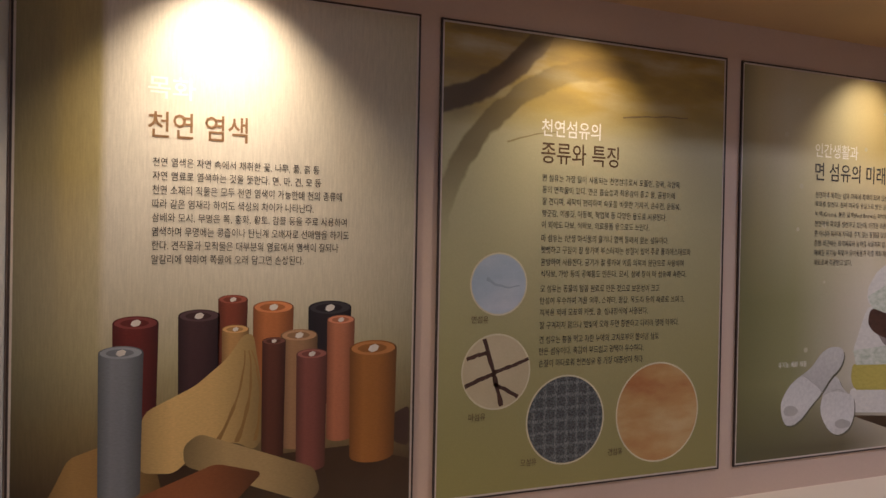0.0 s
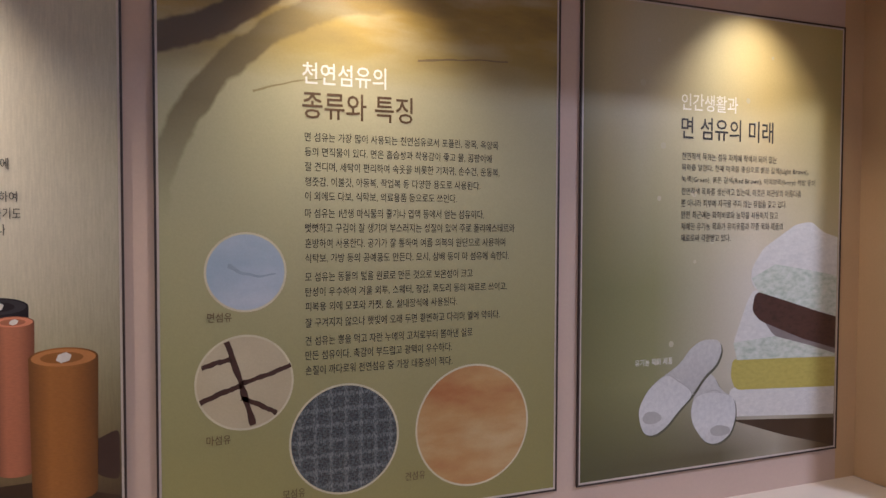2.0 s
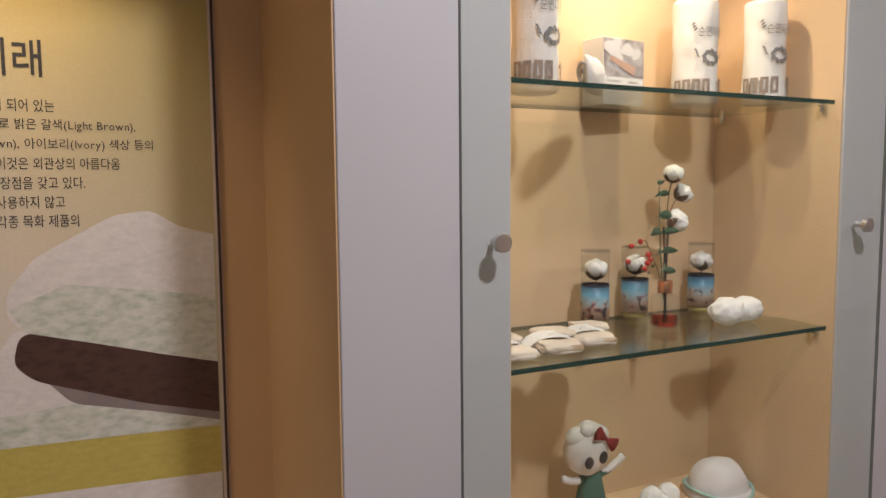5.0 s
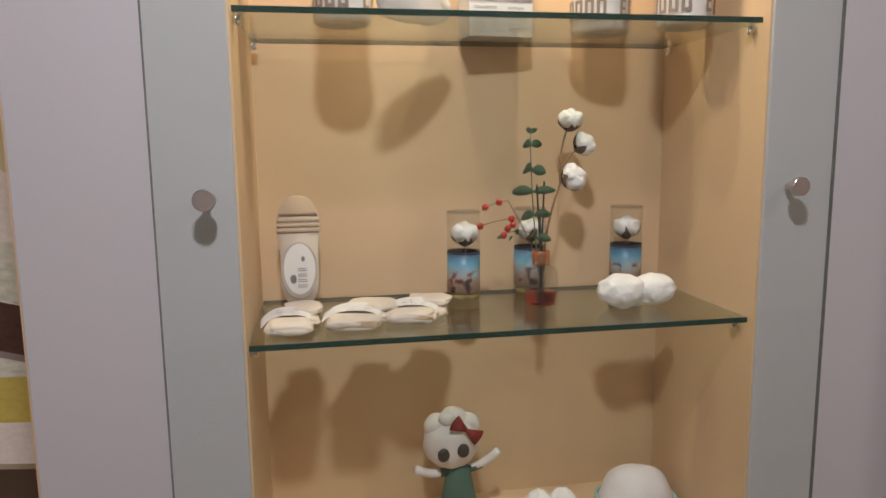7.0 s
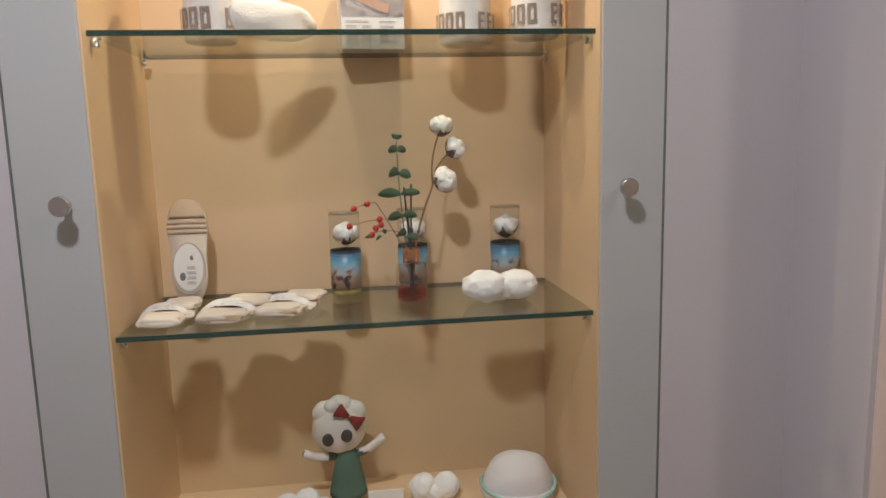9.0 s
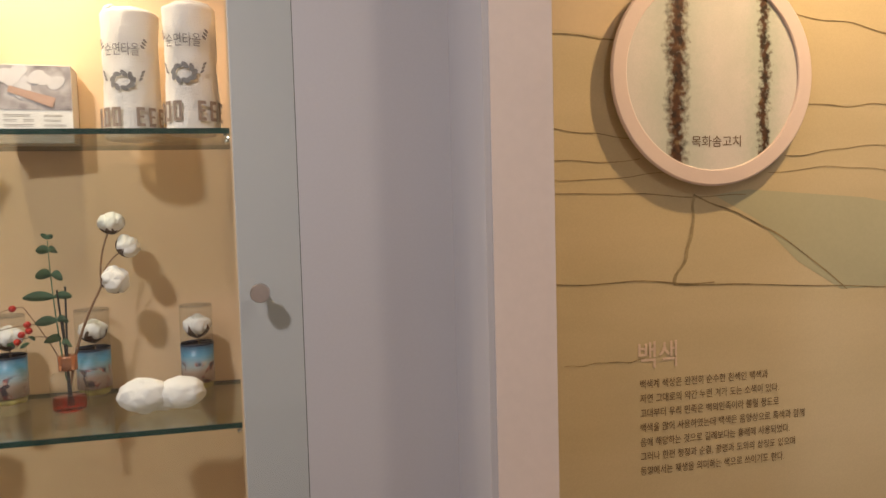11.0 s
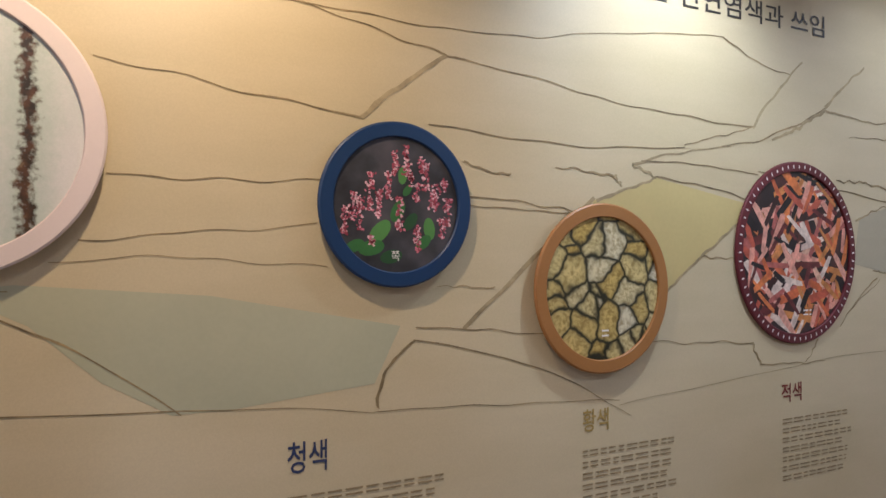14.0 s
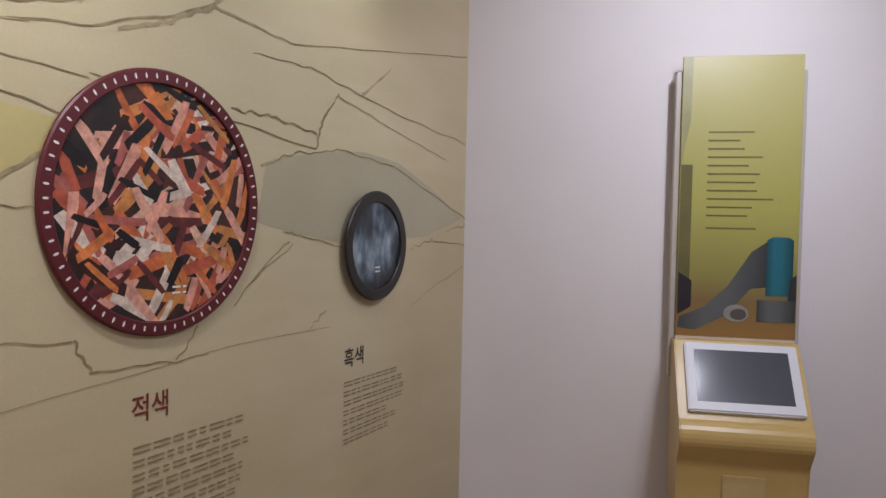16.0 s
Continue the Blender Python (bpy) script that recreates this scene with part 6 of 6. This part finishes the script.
twig = part("berry_twig", tube(bend(mouth + Vector((-0.006, 0, -0.03)), (0.04, 0.215, 1.335), (0.012, 0, -0.012)), 0.0014, 0.001) , TWIG, diff, "thin twig with red berries")
for a, b in (((0.075, 0.218, 1.295), (-0.03, 0.21, 1.28)), ((0.04, 0.215, 1.335), (-0.02, 0.21, 1.315)), ((0.09, 0.22, 1.265), (0.02, 0.205, 1.262))):
    part("twiglet", tube(bend(a, b, (0, 0, 0.006)), 0.0011, 0.0008, 5), TWIG, twig)
for c in ((-0.011, 0.21, 1.323), (0.02, 0.212, 1.333), (-0.022, 0.21, 1.283), (0.047, 0.212, 1.297), (0.037, 0.205, 1.277), (0.05, 0.21, 1.284), (0.028, 0.205, 1.262)):
    part("berry", puff(c, 0.0076, rough=0.05, subdiv=2), BERRY, twig, "round red berry", True)
for c, d in (((0.03, 0.205, 1.258), (-1, -0.3, 0.1)), ((0.05, 0.21, 1.258), (-0.8, -0.6, -0.3)), ((0.06, 0.21, 1.262), (-0.3, -0.6, 0.8))):
    leaf(c, d, 0.022, 0.010, twig, "small_leaf")


def cotton_clump(label, lumps, base, seed):
    t = thing("cotton_wool", (*base, lumps[0][0][2] - lumps[0][1]), label, "cotton wool", "loose cotton wool")
    for i, (c, r, sq) in enumerate(lumps):
        part("tuft", puff(c, r, sq, 0.10, 2.4, 4, seed + i, None, t.location.z), COTTON, t, "", True)
    return t


cotton_clump("two soft white tufts of raw cotton wool on the glass", (((0.282, 0.165, S2 + 0.038), 0.043, (1.25, 0.9, 0.85)), ((0.358, 0.17, S2 + 0.036), 0.041, (1.25, 0.9, 0.85)), ((0.318, 0.18, S2 + 0.026), 0.032, (1, 1, 0.9))), (0.31, 0.17), 3.0)

# upright shoe-liner sock on its card
liner = thing("shoe_liner_sock", (-0.41, 0.31, S2), "beige striped shoe-liner sock standing against the back", "sock")
SX, SY = -0.406, 0.315


def sole_outline(scale=1.0, n=60, lo=0.0, hi=1.0):
    out = []
    for i in range(n):
        a = 2 * math.pi * i / n
        w = 0.048 + 0.006 * max(0, math.sin(a)) - 0.006 * math.exp(-((math.sin(a) + 0.1) / 0.35) ** 2)
        z = 0.126 + 0.124 * math.copysign(abs(math.sin(a)) ** 0.85, math.sin(a))
        out.append((w * math.copysign(abs(math.cos(a)) ** 0.75, math.cos(a)) * scale, 0.126 + (z - 0.126) * scale))
    return out


def liner_slab(y0, y1, scale, zlo=None, zhi=None, puffed=0.0):
    bm = bmesh.new()
    pts = sole_outline(scale)
    if zlo is not None:
        pts = [(x, min(zhi, max(zlo, z))) for x, z in pts]
    a = [bm.verts.new((SX + x, SY + y0 - 0.06 * (0.25 - z) * 0, S2 + z)) for x, z in pts]
    b = [bm.verts.new((SX + x * 0.97, SY + y1, S2 + 0.126 + (z - 0.126) * 0.985)) for x, z in pts]
    n = len(pts)
    for i in range(n):
        bm.faces.new((a[i], a[(i + 1) % n], b[(i + 1) % n], b[i]))
    bm.faces.new(a)
    bm.faces.new(b[::-1])
    bmesh.ops.remove_doubles(bm, verts=bm.verts, dist=0.0004)
    bmesh.ops.recalc_face_normals(bm, faces=bm.faces)
    bm.transform(Matrix.Translation((SX, SY, S2)) @ Matrix.Rotation(radians(-7), 4, "X") @ Matrix.Translation((-SX, -SY, -S2)))
    return bm


part("sock_body", liner_slab(0.0, -0.012, 1.0), SOCK, liner, "", True)
part("toe", liner_slab(-0.0125, -0.0135, 1.0, 0.205, 0.26), surface("toe_knit", (0.60, 0.45, 0.31), 0.95, 0.08, 18, 420, 0.6), liner, "tan toe cap", True)
for i in range(3):
    part("stripe", liner_slab(-0.0125, -0.0138, 1.0, 0.168 + 0.012 * i, 0.174 + 0.012 * i), SOCK_BAND, liner, "tan stripe", True)


def leaned(bm):
    bm.transform(Matrix.Translation((SX, SY, S2)) @ Matrix.Rotation(radians(-7), 4, "X") @ Matrix.Translation((-SX, -SY, -S2)))
    return bm


part("opening_rim", leaned(flat(oval(SX, S2 + 0.085, 0.040, 0.062, 36), SY - 0.0150)), surface("rim_knit", (0.50, 0.44, 0.40), 0.95, 0.08, 18, 420, 0.5), liner, "grey opening edge")
card = part("card", leaned(flat(oval(SX, S2 + 0.088, 0.034, 0.056, 36), SY - 0.0160)), PAPER, liner, "white printed card insert")
for i in range(4):
    part("text_bar_line", leaned(bars_bm(SX - 0.004, S2 + 0.05 + 0.012 * i, 0.02, 0.008, SY - 0.0166, 70 + i)), GREY_INK, card)
part("printed_mark", leaned(flat(oval(SX - 0.014, S2 + 0.066, 0.007, 0.010, 14), SY - 0.0166)), GREY_INK, card)
part("printed_mark", leaned(flat(oval(SX + 0.008, S2 + 0.11, 0.004, 0.006, 12), SY - 0.0166)), GREY_INK, card)


def folded_sock(x, y, turn, seed, wide=0.10):
    t = thing("folded_socks", (x, y, S2), "pair of folded cream cotton socks in a paper band", "socks", "folded sock pairs")
    m = Matrix.Translation((x, y, S2)) @ Matrix.Rotation(turn, 4, "Z")

    def blob(cx, cy, lx, ly, h, z0, k):
        bm = bmesh.new()
        bmesh.ops.create_icosphere(bm, subdivisions=4, radius=1)
        for v in bm.verts:
            d = v.co.copy()
            e = Vector((math.copysign(abs(d.x) ** 0.6, d.x) * lx, math.copysign(abs(d.y) ** 0.6, d.y) * ly, math.copysign(abs(d.z) ** 0.75, d.z) * h))
            e *= 1 + 0.14 * noise.fractal(d * 1.7 + Vector((seed + k, 0, 0)), 1, 2, 3)
            v.co = Vector((cx + e.x, cy + e.y, max(0.0, z0 + e.z)))
        bm.transform(m)
        return bm
    part("sock_leg", blob(0.012, 0.055, wide * 0.50, 0.052, 0.011, 0.011, 0), SOCK, t, "", True)
    part("sock_leg", blob(0.03, 0.085, wide * 0.42, 0.045, 0.009, 0.026, 2), SOCK, t, "", True)
    part("sock_foot", blob(0, -0.012, wide * 0.47, 0.036, 0.014, 0.013, 4), SOCK, t, "", True)
    part("sock_toe", blob(0.002, -0.034, wide * 0.40, 0.013, 0.010, 0.013, 6), SOCK_BAND if seed > 4 else SOCK, t, "", True)
    bm = bmesh.new()
    rows = []
    for j in range(9):
        f = j / 8
        u = (f - 0.5) * wide * 1.15
        zz = 0.0285 - 0.022 * abs(2 * f - 1) ** 3
        rows.append([bm.verts.new((u, 0.012 + 0.006 * math.sin(f * 3), zz)), bm.verts.new((u, 0.056 + 0.006 * math.sin(f * 3), zz + 0.0075))])
    for a, b in zip(rows, rows[1:]):
        bm.faces.new((a[0], b[0], b[1], a[1]))
    bm.transform(m)
    band = part("paper_band", bm, PAPER, t, "white printed paper band", True)
    marks = bmesh.new()
    rm = random.Random(int(seed * 10))
    for i in range(14):
        u, w = rm.uniform(-0.03, 0.035), rm.uniform(0.02, 0.042)
        a = marks.verts.new((u, w, 0.0275 + 0.17 * w)), marks.verts.new((u + 0.006, w + 0.001, 0.0275 + 0.17 * w)), marks.verts.new((u + 0.005, w + 0.003, 0.028 + 0.17 * w))
        marks.faces.new(a)
    marks.transform(m)
    part("printed_mark", marks, GREY_INK, band)
    return t


folded_sock(-0.425, 0.115, 0.05, 1.1, 0.095)
folded_sock(-0.300, 0.125, -0.15, 5.3, 0.115)
folded_sock(-0.180, 0.150, -0.22, 7.9, 0.11)

# ---- bottom shelf ----
doll = bmesh.new()
DOLL_Y = 0.31
puff((-0.070, DOLL_Y, 0.763), 0.068, (1.0, 0.75, 0.95), 0.05, 1.2, 4, 1.0, doll)
for c, r in (((-0.10, DOLL_Y, 0.80), 0.036), ((-0.065, DOLL_Y, 0.815), 0.034), ((-0.035, DOLL_Y, 0.80), 0.034), ((-0.085, DOLL_Y - 0.02, 0.825), 0.02)):
    puff(c, r, (1, 0.8, 0.9), 0.08, 1.2, 3, 2.0, doll)
lathe(((0.048, 0.585), (0.046, 0.60), (0.036, 0.65), (0.027, 0.695), (0.02, 0.705)), 28, (-0.054, DOLL_Y, 0), doll)
for sx in (-0.018, 0.018):
    tube(((-0.054 + sx, DOLL_Y, 0.588), (-0.054 + sx, DOLL_Y - 0.005, S3)), 0.012, 0.013, 10, doll)
for a, b in (((-0.078, DOLL_Y, 0.688), (-0.160, DOLL_Y - 0.02, 0.708)), ((-0.03, DOLL_Y, 0.690), (0.040, DOLL_Y - 0.02, 0.738))):
    tube(bend(a, b, (0, 0, -0.008)), 0.011, 0.010, 10, doll)
n_skin = len(doll.faces)
doll_mats = [surface("doll_cloth", (0.74, 0.69, 0.66), 0.9, 0.05, 10, 200, 0.4), surface("doll_dress", (0.07, 0.15, 0.11), 0.85, 0.15, 14, 220, 0.5), surface("doll_bow", (0.24, 0.02, 0.02), 0.8, 0.15, 14, 220, 0.4), BLACK_INK]
for f in doll.faces:
    c = f.calc_center_median()
    if 0.584 < c.z < 0.70 and abs(c.x + 0.054) < 0.05 and abs(c.y - DOLL_Y) < 0.05 and len(f.verts) >= 4:
        f.material_index = 1
before = set(doll.faces)
for sx in (-1, 1):
    q = bmesh.ops.create_cone(doll, cap_ends=True, segments=14, radius1=0.020, radius2=0.005, depth=0.034)["verts"]
    mt = Matrix.Translation((-0.044, DOLL_Y - 0.05, 0.806)) @ Matrix.Rotation(radians(36), 4, "Y") @ Matrix.Translation((sx * 0.018, 0, 0)) @ Matrix.Rotation(radians(-90 * sx), 4, "Y") @ Matrix.Diagonal((1, 0.5, 1, 1))
    for v in q:
        v.co = mt @ v.co
for f in set(doll.faces) - before:
    f.material_index = 2
before = set(doll.faces)
for ex, ez in ((-0.098, 0.750), (-0.052, 0.757)):
    puff((ex, DOLL_Y - 0.049, ez), 0.0165, (0.9, 0.25, 1.05), 0.0, 1, 2, 0, doll)
for f in set(doll.faces) - before:
    f.material_index = 3
dm = tagged(link_mesh("cloth_doll", doll, doll_mats, True), "small white cloth doll in a green dress with a red bow", "doll")

cotton_clump("loose white cotton tufts beside the doll", (((-0.155, 0.27, S3 + 0.026), 0.032, (1, 0.9, 0.95)), ((-0.205, 0.27, S3 + 0.022), 0.028, (1.1, 0.9, 0.9)), ((-0.115, 0.26, S3 + 0.017), 0.02, (1, 1, 0.9))), (-0.16, 0.27), 5.0)
cotton_clump("pair of round white cotton tufts on the showcase floor", (((0.135, 0.28, S3 + 0.03), 0.035, (1, 0.9, 1)), ((0.195, 0.28, S3 + 0.03), 0.035, (1, 0.9, 1)), ((0.165, 0.27, S3 + 0.02), 0.024, (1, 1, 1))), (0.165, 0.28), 8.0)
slip = thing("paper_card", (0.04, 0.29, S3), "small folded white paper card standing on the floor", "card")
part("card_face", cuboid(-0.005, 0.085, 0.283, 0.287, S3, S3 + 0.028), PAPER, slip)
part("card_foot", cuboid(-0.005, 0.085, 0.287, 0.33, S3, S3 + 0.002), PAPER, slip)

hat = thing("baby_hat", (0.385, 0.27, S3), "white quilted baby hat with pale green piping", "hat")
HATM = surface("hat_cloth", (0.76, 0.73, 0.74), 0.9, 0.05, 8, 160, 0.4)
bm = puff((0.382, 0.27, S3 + 0.018), 0.092, (1.0, 0.85, 1.0), 0.06, 1.3, 4, 2.2, None, S3)
part("crown", bm, HATM, hat, "", True)
part("brim", lathe(((0.070, 0.0), (0.094, 0.0), (0.098, 0.006), (0.094, 0.022), (0.088, 0.024)), 36, (0.382, 0.27, S3)), HATM, hat, "", True)
MINT = surface("mint_piping", (0.36, 0.58, 0.54), 0.8, 0.1, 12, 160, 0.2)
part("piping", tube([(0.382 + 0.096 * math.cos(a), 0.27 + 0.096 * math.sin(a), S3 + 0.024 + 0.006 * math.cos(a * 2)) for a in [2 * math.pi * i / 40 for i in range(41)]], 0.0045, 0.0045, 8), MINT, hat, "pale mint piping", True)
